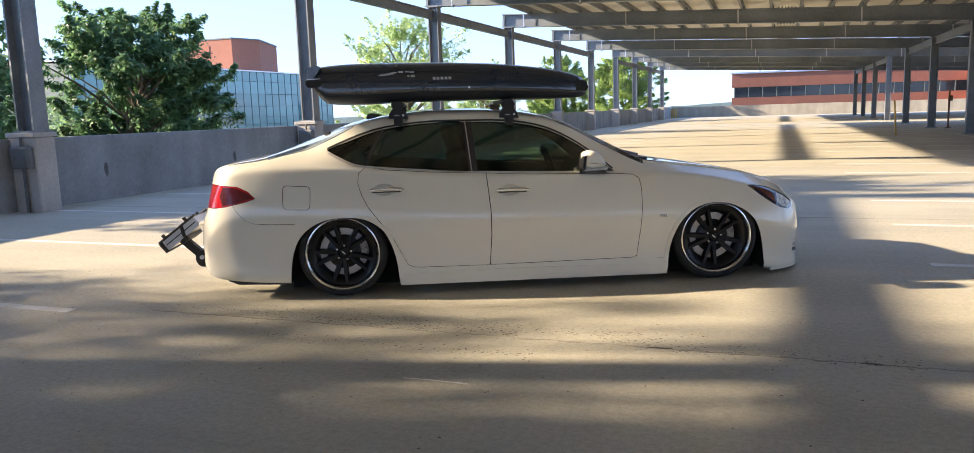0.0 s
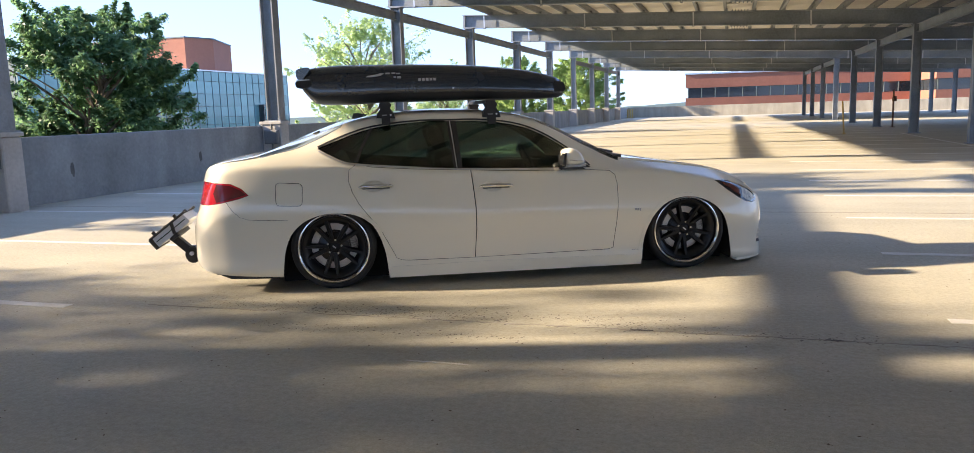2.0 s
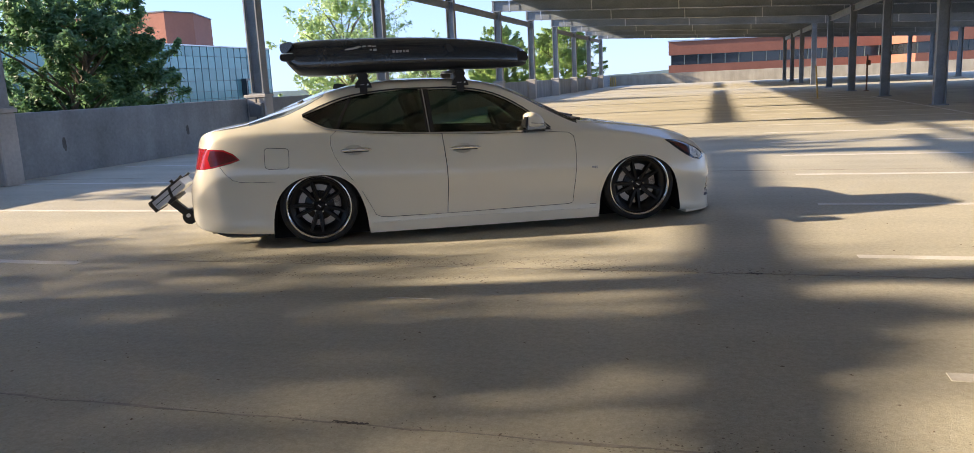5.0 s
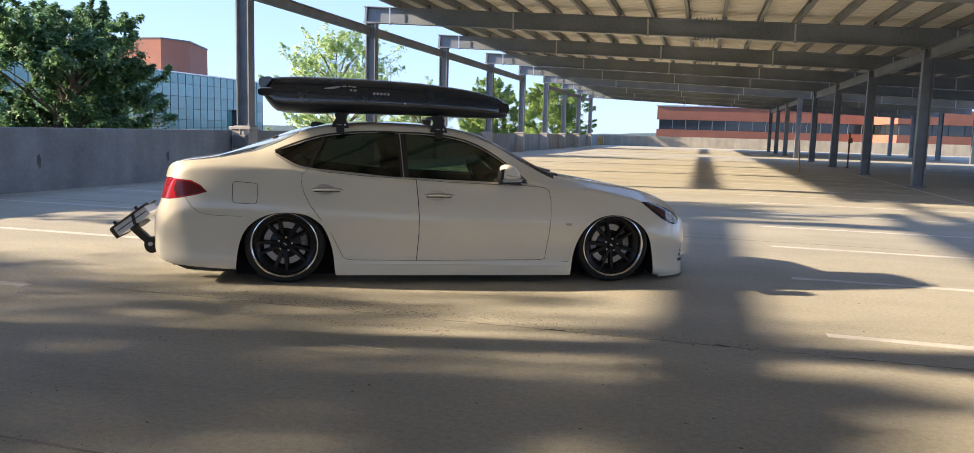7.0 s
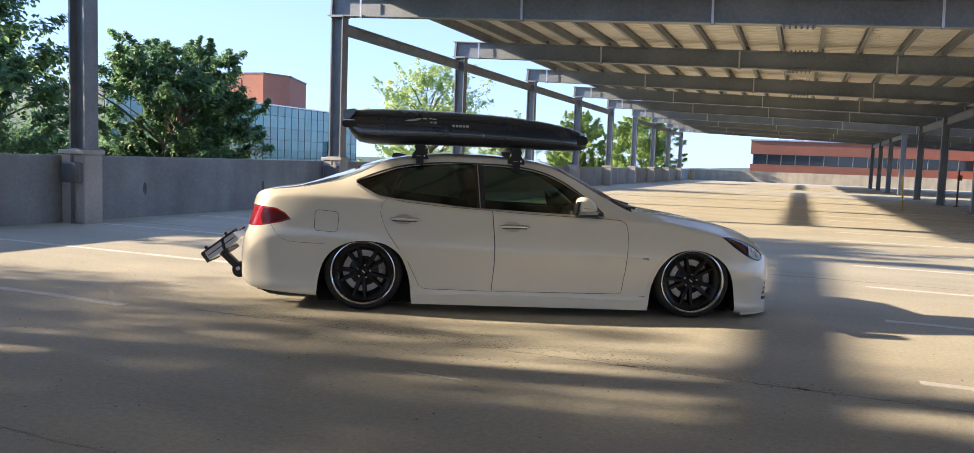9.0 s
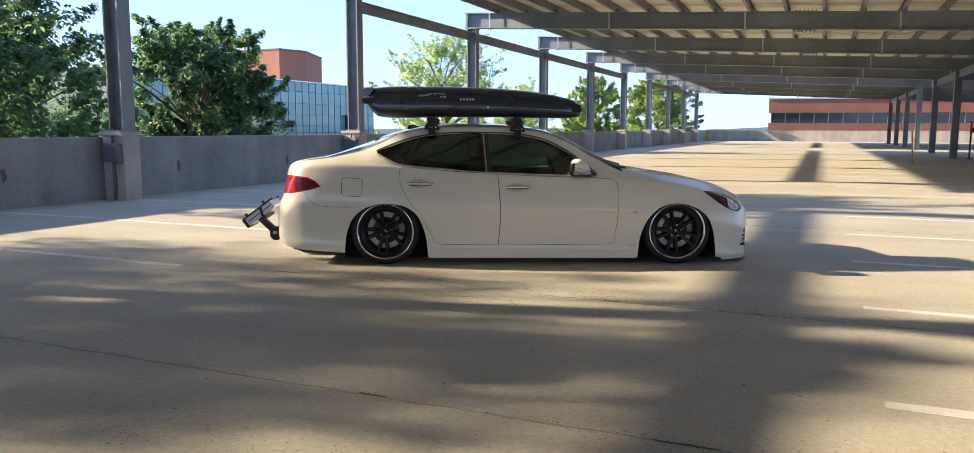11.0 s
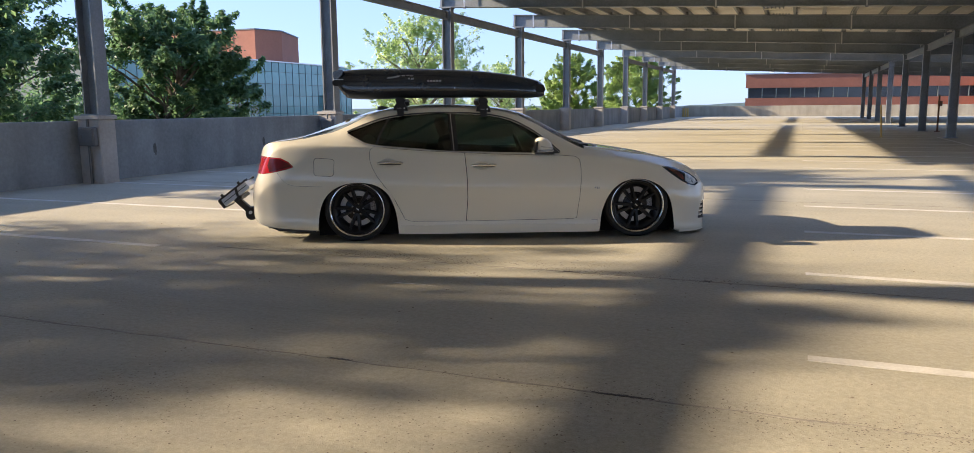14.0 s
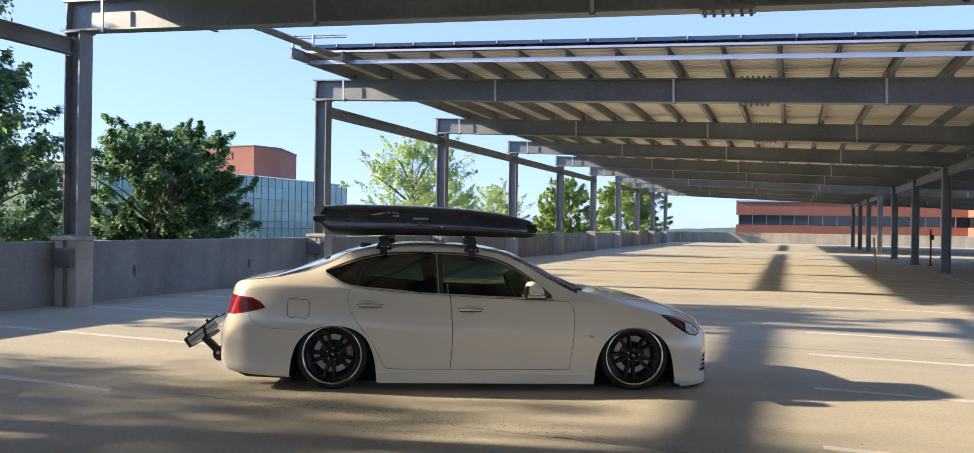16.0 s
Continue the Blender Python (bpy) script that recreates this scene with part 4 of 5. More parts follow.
# ---- the car ----
ZT = pchip([(-1.165, 0.42), (-1.14, 0.53), (-1.075, 0.72), (-1.04, 0.88), (-1.005, 0.975), (-0.96, 1.005), (-0.87, 1.025), (-0.61, 1.065), (-0.30, 1.175), (0.06, 1.305), (0.24, 1.35), (0.44, 1.378), (0.74, 1.398), (1.05, 1.395), (1.35, 1.375), (1.61, 1.335), (1.77, 1.285), (2.10, 1.12), (2.42, 0.945), (2.55, 0.93), (2.82, 0.895), (3.14, 0.845), (3.36, 0.785), (3.58, 0.69), (3.70, 0.61), (3.755, 0.53), (3.78, 0.42)])
ZB = pchip([(-1.165, 0.38), (-1.14, 0.27), (-1.09, 0.205), (-1.0, 0.165), (-0.9, 0.148), (-0.4, 0.113), (0.4, 0.078), (2.5, 0.072), (3.25, 0.068), (3.4, 0.045), (3.70, 0.036), (3.78, 0.034)])
HALF = pchip([(-1.165, 0.30), (-1.14, 0.46), (-1.10, 0.60), (-1.05, 0.70), (-0.98, 0.775), (-0.8, 0.853), (-0.4, 0.903), (0.0, 0.922), (0.6, 0.915), (1.2, 0.915), (2.0, 0.915), (2.9, 0.920), (3.2, 0.895), (3.4, 0.845), (3.55, 0.765), (3.66, 0.66), (3.73, 0.52), (3.78, 0.30)])
BELT = pchip([(-1.165, 0.40), (-1.14, 0.50), (-1.10, 0.58), (-1.05, 0.655), (-1.0, 0.72), (-0.94, 0.84), (-0.86, 0.94), (-0.75, 0.98), (-0.4, 1.0), (0.0, 0.99), (0.34, 0.955), (1.0, 0.905), (1.86, 0.88), (2.3, 0.868), (2.6, 0.845), (2.9, 0.80), (3.2, 0.735), (3.4, 0.675), (3.58, 0.60), (3.70, 0.53), (3.78, 0.40)])
ROOFW = pchip([(-1.165, 0.25), (-1.05, 0.42), (-0.98, 0.53), (-0.9, 0.63), (-0.75, 0.69), (-0.6, 0.70), (-0.2, 0.62), (0.1, 0.575), (0.6, 0.565), (1.4, 0.57), (1.8, 0.60), (2.4, 0.70), (2.9, 0.68), (3.3, 0.60), (3.6, 0.45), (3.78, 0.20)])


def section(s, d=0.0, floor_z=None):
    """The car's outline across, (w, z), at s metres ahead of the rear axle; d: metres inside the skin."""
    W, zt, zb, zl, wr = HALF(s) - d, ZT(s) - d, ZB(s) + d, BELT(s), ROOFW(s) - d * 0.8
    zl = min(zl, zt - 0.015)
    if floor_z is not None:
        zb = floor_z
    k = W / 0.92
    lo = [(0.0, 0.02), (0.25, 0.012), (0.075, 0.0), (0.03, 0.02), (0.02, 0.08), (0.026, 0.16), (0.024, 0.33), (0.012, 0.45), (0.004, 0.53), (0.001, 0.58), (0.005, 0.635), (0.014, 0.705), (0.029, 0.79), (0.050, 0.88), (0.074, 0.965), (0.10, 1.0)]
    pts = [(0.0, zb + 0.02)] + [(W - i * k, zb + f * (zl - zb)) for i, f in lo[1:]]
    h = zt - zl
    q = min(1.0, h / 0.42)
    base, edge = (W - 0.10 * k, zl), (wr + 0.05 * q, zt - 0.085 * q - 0.004 - 0.024 * math.exp(-((s + 0.22) / 0.26) ** 2) - 0.03 * math.exp(-((s - 2.1) / 0.22) ** 2))
    if edge[1] < base[1] + 0.004:
        edge = (edge[0], base[1] + 0.004)
    for f, b in ((0.33, 0.012), (0.67, 0.014)):
        pts.append((base[0] + (edge[0] - base[0]) * f + b * q, base[1] + (edge[1] - base[1]) * f))
    bow = 1 + 1.3 * (math.exp(-((s + 0.22) / 0.30) ** 2) + math.exp(-((s - 2.05) / 0.30) ** 2))
    pts += [edge, (wr - 0.02, zt - 0.034 * q * bow), (wr * 0.55, zt - 0.011 * q * bow), (0.0, zt)]
    return spline(pts, 3)


def skin(name, mat, d=0.0, s0=None, s1=None, floor_z=None, n=118):
    a, b = (-1.165, 3.78) if s0 is None else (s0, s1)
    t = np.linspace(0, 1, n)
    if s0 is None:
        t = 0.5 * t + 0.5 * (0.5 - 0.5 * np.cos(np.pi * t))
    sol, rings = Solid(), []
    for s in a + (b - a) * t:
        half = section(float(s), d, floor_z)
        ring = [(float(s), -w, z) for w, z in half] + [(float(s), w, z) for w, z in reversed(half[1:-1])]
        rings.append(ring)
    m = len(rings[0])
    vs = [p for r in rings for p in r]
    fs = [(i * m + j, i * m + (j + 1) % m, (i + 1) * m + (j + 1) % m, (i + 1) * m + j) for i in range(n - 1) for j in range(m)]
    fs += [tuple(range(m - 1, -1, -1)), tuple(range((n - 1) * m, n * m))]
    return sol.add(vs, fs).mesh(name, mat)


def ribbon(path, w):
    """A thin closed outline that follows a line, for panel gaps."""
    P = [Vector(p) for p in path]
    L, R = [], []
    for i, p in enumerate(P):
        t = (P[min(i + 1, len(P) - 1)] - P[max(i - 1, 0)]).normalized()
        nn = Vector((-t.y, t.x)) * w / 2
        L.append(tuple(p + nn)); R.append(tuple(p - nn))
    return L + R[::-1]


def spread(path, d):
    """An open line moved sideways by d metres, to its left when walked along."""
    P = [Vector(p) for p in path]
    out = []
    for i, p in enumerate(P):
        t = (P[min(i + 1, len(P) - 1)] - P[max(i - 1, 0)]).normalized()
        out.append(tuple(p + Vector((-t.y, t.x)) * d))
    return out


REAR_GLASS = spline([(-0.085, 1.112), (-0.07, 1.092), (0.02, 1.044), (0.11, 1.002), (0.21, 0.983), (0.34, 0.968), (0.68, 0.938), (0.985, 0.918), (0.972, 1.1), (0.958, 1.284), (0.73, 1.29), (0.45, 1.268), (0.255, 1.232), (0.06, 1.165)], 3, True)
FRONT_GLASS = [(1.03, 0.914), (1.4, 0.898), (1.86, 0.884), (2.02, 0.879), (2.09, 0.886), (1.98, 0.985), (1.85, 1.082), (1.72, 1.16), (1.6, 1.214), (1.48, 1.248), (1.36, 1.268), (1.18, 1.284), (1.0, 1.286), (1.012, 1.1)]
REAR_DOOR = [(1.107, 0.897), (1.12, 0.75), (1.131, 0.6), (1.132, 0.43), (1.114, 0.197), (0.8, 0.2), (0.58, 0.202), (0.525, 0.208), (0.485, 0.228), (0.458, 0.285), (0.418, 0.365), (0.380, 0.44), (0.330, 0.515), (0.274, 0.588), (0.213, 0.672), (0.165, 0.765), (0.138, 0.855), (0.145, 0.935), (0.20, 0.978), (0.34, 0.950), (0.68, 0.921)]
FRONT_DOOR = [(1.1085, 0.897), (1.1215, 0.75), (1.1325, 0.6), (1.1335, 0.43), (1.1155, 0.197), (1.7, 0.2), (2.22, 0.203), (2.262, 0.215), (2.29, 0.42), (2.303, 0.6), (2.305, 0.74), (2.293, 0.815), (2.25, 0.848), (2.1, 0.860), (1.86, 0.866), (1.4, 0.88)]
REAR_ARCH = spline([(-0.405, 0.0), (-0.398, 0.13), (-0.378, 0.303), (-0.325, 0.445), (-0.225, 0.545), (-0.10, 0.597), (0.03, 0.608), (0.165, 0.592), (0.262, 0.542), (0.335, 0.462), (0.395, 0.30), (0.418, 0.12), (0.42, 0.0)], 3)
FRONT_ARCH = spline([(2.500, 0.0), (2.505, 0.10), (2.528, 0.28), (2.596, 0.452), (2.693, 0.555), (2.80, 0.600), (2.90, 0.610), (3.014, 0.592), (3.13, 0.535), (3.215, 0.445), (3.272, 0.31), (3.300, 0.132), (3.303, 0.0)], 3)
TAIL_LAMP = [(-1.2, 0.87), (-0.92, 0.873), (-0.76, 0.862), (-0.68, 0.825), (-0.625, 0.772), (-0.70, 0.748), (-0.85, 0.715), (-0.95, 0.700), (-1.2, 0.69)]
HEAD_LAMP = [(3.165, 0.728), (3.24, 0.724), (3.31, 0.712), (3.38, 0.690), (3.47, 0.655), (3.545, 0.61), (3.585, 0.575), (3.60, 0.535), (3.55, 0.515), (3.46, 0.535), (3.38, 0.575), (3.28, 0.640)]
FUEL = [(cx + 0.032 * math.cos(radians(a)), cz + 0.032 * math.sin(radians(a))) for cx, cz, a0 in ((-0.388, 0.716, 180), (-0.252, 0.710, 270), (-0.247, 0.818, 0), (-0.388, 0.828, 90)) for a in range(a0, a0 + 91, 18)]
BOTH = (-1, 1)


def build_car():
    car = thing("sedan_car", "lowered pearl white four-door sedan with black wheels, parked on the deck", "car", (-2.45 - 0.40949 * 0.92, 5.24 + 0.91231 * 0.92, 0.0), 24.17)
    hull = skin("body", M_PAINT)
    body = hull.copy()
    body = carve(body, skin("cabin", M_CABIN, 0.05, -0.60, 2.38, 0.34, 60), "DIFFERENCE")
    cut = lambda me, sol, mt=M_WELL: carve(me, sol.mesh("cut", mt), "DIFFERENCE")
    for cx, arch in ((0.0, REAR_ARCH), (2.9, FRONT_ARCH)):
        for sg in BOTH:
            body = cut(body, Solid().prism(arch, *sorted((sg * 0.55, sg * 1.1))))
            ring = [(cx + 0.372 * math.cos(a * math.pi / 20), 0.33 + 0.372 * math.sin(a * math.pi / 20)) for a in range(40)]
            body = cut(body, Solid().prism(ring, *sorted((sg * 0.56, sg * 0.80))))
    for sg in BOTH:
        for poly in (REAR_GLASS, FRONT_GLASS):
            body = cut(body, Solid().prism(poly, *sorted((sg * 0.30, sg * 1.1))), M_BLACK_TRIM)
        side = sorted((sg * 0.78, sg * 1.1))
        for name, poly in (("rear_door", REAR_DOOR), ("front_door", FRONT_DOOR)):
            body = cut(body, Solid().prism(inset(poly, -0.0012), *side))
            door = carve(hull, Solid().prism(inset(poly, 0.0025), *side).mesh("door", M_WELL), "INTERSECT")
            ha, hb, hz = (0.215, 0.487, 0.803) if name == "rear_door" else (1.165, 1.437, 0.768)
            cup = Solid()
            hc, hy = (ha + hb) / 2 - 0.02, HALF((ha + hb) / 2) - 0.036
            for i in range(9):
                f = -math.pi / 2 + math.pi * i / 8
                cup.v += [(hc + 0.085 * math.cos(f) * math.cos(2 * math.pi * j / 20), sg * hy + 0.034 * math.sin(f), hz + 0.002 + 0.048 * math.cos(f) * math.sin(2 * math.pi * j / 20)) for j in range(20)]
            cup.f = [(i * 20 + j, i * 20 + (j + 1) % 20, (i + 1) * 20 + (j + 1) % 20, (i + 1) * 20 + j) for i in range(8) for j in range(20)] + [tuple(range(20)), tuple(range(160, 180))]
            door = carve(door, cup.mesh("cup", M_PAINT), "DIFFERENCE")
            finish(door)
            d = part(name, door, None, car)
            dress_door(d, name, sg)
        if sg < 0:
            body = cut(body, Solid().prism(inset(FUEL, -0.002), -1.1, -0.82))
            lid = carve(hull, Solid().prism(inset(FUEL, 0.002), -1.1, -0.82).mesh("lid", M_WELL), "INTERSECT")
            finish(lid)
            part("fuel_door", lid, None, car)
        span = sorted((sg * 0.42, sg * 1.1))
        body = cut(body, Solid().prism(inset(TAIL_LAMP, -0.001), *span))
        lamp = carve(hull, Solid().prism(inset(TAIL_LAMP, 0.002), *span).mesh("lamp", M_TAIL), "INTERSECT")
        lamp.materials.clear(); lamp.materials.append(M_TAIL); finish(lamp)
        tl = part("tail_lamp", lamp, None, car, "red tail lamp")
        dark = carve(skin("dk", M_TAIL_DARK, -0.0025), Solid().prism([(-0.93, 0.862), (-0.77, 0.852), (-0.69, 0.816), (-0.645, 0.778), (-0.75, 0.750), (-0.88, 0.722), (-0.90, 0.78)], *sorted((sg * 0.78, sg * 1.1))).mesh("dk", M_TAIL_DARK), "INTERSECT")
        dark.materials.clear(); dark.materials.append(M_TAIL_DARK); finish(dark)
        part("lens", dark, None, tl, "dark red lens")
        span = sorted((sg * 0.5, sg * 1.1))
        body = cut(body, Solid().prism(inset(HEAD_LAMP, -0.001), *span))
        lamp = carve(hull, Solid().prism(inset(HEAD_LAMP, 0.002), *span).mesh("lamp", M_LAMP_DARK), "INTERSECT")
        lamp.materials.clear(); lamp.materials.append(M_LAMP_DARK); finish(lamp)
        hl = part("headlamp", lamp, None, car, "clear headlamp with amber side reflector")
        for nm, poly, mt in (("reflector", [(3.22, 0.708), (3.33, 0.690), (3.40, 0.64), (3.42, 0.58), (3.38, 0.60), (3.32, 0.645)], M_AMBER), ("lens", [(3.43, 0.655), (3.50, 0.625), (3.56, 0.585), (3.585, 0.55), (3.54, 0.528), (3.47, 0.545), (3.43, 0.575)], M_LAMP)):
            g = carve(skin("rf", mt, -0.002), Solid().prism(poly, *span).mesh("rf", mt), "INTERSECT")
            g.materials.clear(); g.materials.append(mt); finish(g)
            part(nm, g, None, hl, "amber reflector" if mt is M_AMBER else "clear lamp lens")
        for line in ([(-0.80, 0.722), (-0.755, 0.655), (-0.70, 0.605), (-0.64, 0.585), (-0.55, 0.578), (-0.34, 0.572)], [(2.42, 0.19), (2.50, 0.186)]):
            body = cut(body, Solid().prism(ribbon(line, 0.0028), *sorted((sg * 0.80, sg * 1.1))))
        body = cut(body, Solid().prism([(3.60, 0.16), (3.86, 0.14), (3.86, 0.36), (3.64, 0.34)], *sorted((sg * 0.42, sg * 0.70))), M_BLACK_TRIM)
        for k in range(4):
            z = 0.185 + 0.042 * k
            part("intake_fin", Solid().prism([(3.52, sg * 0.70), (3.60, sg * 0.70), (3.655, sg * 0.645), (3.70, sg * 0.56), (3.66, sg * 0.50), (3.58, sg * 0.6)], z, z + 0.014, "z"), M_PAINT, car)
    body = cut(body, Solid().prism([(3.715, 0.30), (3.9, 0.30), (3.9, 0.55), (3.71, 0.56)], -0.36, 0.36), M_BLACK_TRIM)
    wind = [(1.70, -0.578), (1.68, 0.0), (1.70, 0.578), (2.05, 0.672), (2.36, 0.735), (2.40, 0.0), (2.36, -0.735), (2.05, -0.672)]
    back = [(0.095, -0.585), (0.11, 0.0), (0.095, 0.585), (-0.25, 0.672), (-0.54, 0.722), (-0.58, 0.0), (-0.54, -0.722), (-0.25, -0.672)]
    body = cut(body, Solid().prism(wind, 0.90, 1.6, "z"), M_BLACK_TRIM)
    body = cut(body, Solid().prism(back, 1.02, 1.6, "z"), M_BLACK_TRIM)
    finish(body)
    part("body", body, None, car, "pearl white body shell")
    sheet = carve(skin("sheet", M_TINT, 0.006), skin("sheet_in", M_TINT, 0.010), "DIFFERENCE")
    crown = carve(skin("crown", M_TINT, -0.002), skin("crown_in", M_TINT, 0.003), "DIFFERENCE")
    for nm, sol, mt, lb in (("windscreen", Solid().prism(inset(wind, 0.002), 0.92, 1.6, "z"), M_SCREEN, "clear windscreen"), ("rear_window", Solid().prism(inset(back, 0.002), 1.03, 1.6, "z"), M_REAR_GLARE, "sloping rear window, coloured pale blue for its glare")):
        g = carve(crown, sol.mesh("g", mt), "INTERSECT")
        g.materials.clear(); g.materials.append(mt); finish(g)
        part(nm, g, None, car, lb)
    for sg in BOTH:
        for nm, poly in (("rear_side_window", REAR_GLASS), ("front_side_window", FRONT_GLASS)):
            g = carve(sheet, Solid().prism(inset(poly, 0.002), *sorted((sg * 0.35, sg * 1.1))).mesh("g", M_TINT), "INTERSECT")
            g.materials.clear(); g.materials.append(M_TINT); finish(g)
            part(nm, g, None, car, "dark tinted side window")
        # bright strip along the sill of the windows, and the pillar trims
        strip = carve(carve(skin("st", M_CHROME, -0.003), skin("st2", M_CHROME, 0.01), "DIFFERENCE"), Solid().prism(ribbon([(-0.085, 1.088), (0.02, 1.030), (0.11, 0.990), (0.21, 0.974), (0.34, 0.960), (0.68, 0.930), (1.0, 0.908), (1.4, 0.890), (1.86, 0.875), (2.06, 0.871)], 0.010), *sorted((sg * 0.7, sg * 1.1))).mesh("st", M_CHROME), "INTERSECT")
        strip.materials.clear(); strip.materials.append(M_SILVER); finish(strip)
        part("window_trim", strip, None, car, "thin bright window trim")
        rim_top = spline([(-0.092, 1.118), (0.055, 1.180), (0.25, 1.246), (0.45, 1.281), (0.73, 1.302), (1.0, 1.299), (1.18, 1.297), (1.36, 1.281), (1.48, 1.261), (1.6, 1.227), (1.72, 1.173), (1.85, 1.095), (1.98, 0.998), (2.095, 0.896)], 2)
        frame_top = carve(carve(skin("ft", M_BLACK_TRIM, -0.002), skin("ft2", M_BLACK_TRIM, 0.01), "DIFFERENCE"), Solid().prism(ribbon(rim_top, 0.014), *sorted((sg * 0.45, sg * 1.1))).mesh("ft", M_BLACK_TRIM), "INTERSECT")
        frame_top.materials.clear(); frame_top.materials.append(M_BLACK_TRIM); finish(frame_top)
        part("window_surround", frame_top, None, car, "thin black trim over the side windows")
        post = carve(carve(skin("p", M_BLACK_TRIM, -0.002), skin("p2", M_BLACK_TRIM, 0.01), "DIFFERENCE"), Solid().prism([(0.975, 0.917), (1.045, 0.913), (1.018, 1.29), (0.945, 1.29)], *sorted((sg * 0.5, sg * 1.1))).mesh("p", M_BLACK_TRIM), "INTERSECT")
        post.materials.clear(); post.materials.append(M_BLACK_TRIM); finish(post)
        part("door_pillar", post, None, car, "gloss black pillar trim")
        edge = carve(carve(skin("p", M_SILVER, -0.004), skin("p2", M_SILVER, 0.01), "DIFFERENCE"), Solid().prism(ribbon([(1.000, 0.917), (0.968, 1.288)], 0.007), *sorted((sg * 0.5, sg * 1.1))).mesh("p", M_SILVER), "INTERSECT")
        edge.materials.clear(); edge.materials.append(M_SILVER); finish(edge)
        part("pillar_edge", edge, None, car, "thin bright pillar edge")
        quarter = carve(carve(skin("p", M_BLACK_TRIM, -0.001), skin("p2", M_BLACK_TRIM, 0.01), "DIFFERENCE"), Solid().prism(ribbon([(0.205, 0.988), (0.25, 1.10), (0.335, 1.252)], 0.022), *sorted((sg * 0.5, sg * 1.1))).mesh("p", M_BLACK_TRIM), "INTERSECT")
        quarter.materials.clear(); quarter.materials.append(M_BLACK_TRIM); finish(quarter)
        part("quarter_pillar", quarter, None, car, "black quarter window bar")
        for arch in (REAR_ARCH, FRONT_ARCH):
            line = [p for p in arch if p[1] > 0.10]
            flare = carve(carve(skin("fl", M_PAINT, -0.005), skin("fl2", M_PAINT, 0.01), "DIFFERENCE"), Solid().prism(ribbon(spread(line, 0.017), 0.030), *sorted((sg * 0.6, sg * 1.1))).mesh("fl", M_PAINT), "INTERSECT")
            flare.materials.clear(); flare.materials.append(M_PAINT); finish(flare)
            part("arch_flare", flare, None, car)
    # mirrors
    for sg in BOTH:
        prof = [(0.0, 0.012), (0.012, 0.056), (0.06, 0.070), (0.115, 0.058), (0.160, 0.022), (0.176, -0.028), (0.150, -0.050), (0.085, -0.054), (0.014, -0.048)]
        shell, rings = Solid(), []
        for k, (y, sc) in enumerate(((0.0, 0.72), (0.03, 0.95), (0.09, 1.0), (0.15, 0.97), (0.185, 0.84), (0.20, 0.55))):
            rings.append([(1.815 + 0.085 + (a - 0.085) * sc, sg * (0.885 + y), 0.968 + b * (1.22 if b > 0 else 1.0) * sc) for a, b in spline(prof, 4, True)])
        m = len(rings[0])
        shell.add([p for r in rings for p in r], [(i * m + j, i * m + (j + 1) % m, (i + 1) * m + (j + 1) % m, (i + 1) * m + j) for i in range(5) for j in range(m)] + [tuple(range(m)), tuple(range(5 * m, 6 * m))])
        mir = part("door_mirror", shell, M_PAINT, car, "pearl white door mirror", 45)
        part("mirror_bezel", Solid().prism([(1.826, 0.903), (1.985, 0.908), (1.993, 0.930), (1.90, 0.922), (1.826, 0.934)], *sorted((sg * 0.895, sg * 1.091))), M_HANDLE, mir)
        part("mirror_glass", Solid().prism([(1.806, 0.925), (1.828, 0.912), (1.838, 1.022), (1.818, 1.012)], *sorted((sg * 0.905, sg * 1.080))), M_LAMP_DARK, mir, "dark mirror glass")
        part("indicator", Solid().prism([(1.86, 0.958), (1.985, 0.945), (1.985, 0.952), (1.86, 0.966)], *sorted((sg * 1.00, sg * 1.092))), M_LAMP, mir, "clear indicator strip")
        part("mirror_foot", Solid().prism([(1.83, 0.875), (2.03, 0.872), (1.98, 0.915), (1.86, 0.925)], *sorted((sg * 0.80, sg * 0.905))), M_BLACK_TRIM, mir)
        part("corner_trim", Solid().prism([(1.93, 0.884), (2.10, 0.879), (1.95, 0.99)], *sorted((sg * 0.80, sg * 0.828))), M_BLACK_TRIM, mir)
    # badge on the front wing, drawn as plain bars
    for k, (a, b) in enumerate(((2.440, 2.455), (2.462, 2.476), (2.482, 2.490))):
        part("badge_bar", Solid().box(a, b, -0.926, -0.905, 0.519 - 0.003 * k, 0.536), M_DECAL, car)
    for sg in BOTH:
        part("sill_skirt", Solid().prism([(0.425, 0.072), (2.498, 0.066), (2.495, 0.15), (1.2, 0.165), (0.43, 0.16)], *sorted((sg * 0.84, sg * 0.902))), M_PAINT, car)
    ss = [3.36, 3.40, 3.45, 3.52, 3.58, 3.64, 3.69, 3.73, 3.765, 3.785]
    rim_line = [(q + 0.012, HALF(q) - 0.035) for q in ss]
    plan = [(q, -w) for q, w in rim_line] + [(q, w) for q, w in reversed(rim_line)] + [(3.36, 0.70), (3.55, 0.45), (3.60, 0.0), (3.55, -0.45), (3.36, -0.70)]
    part("front_lip", Solid().prism(plan, 0.033, 0.056, "z"), M_PAINT, car)
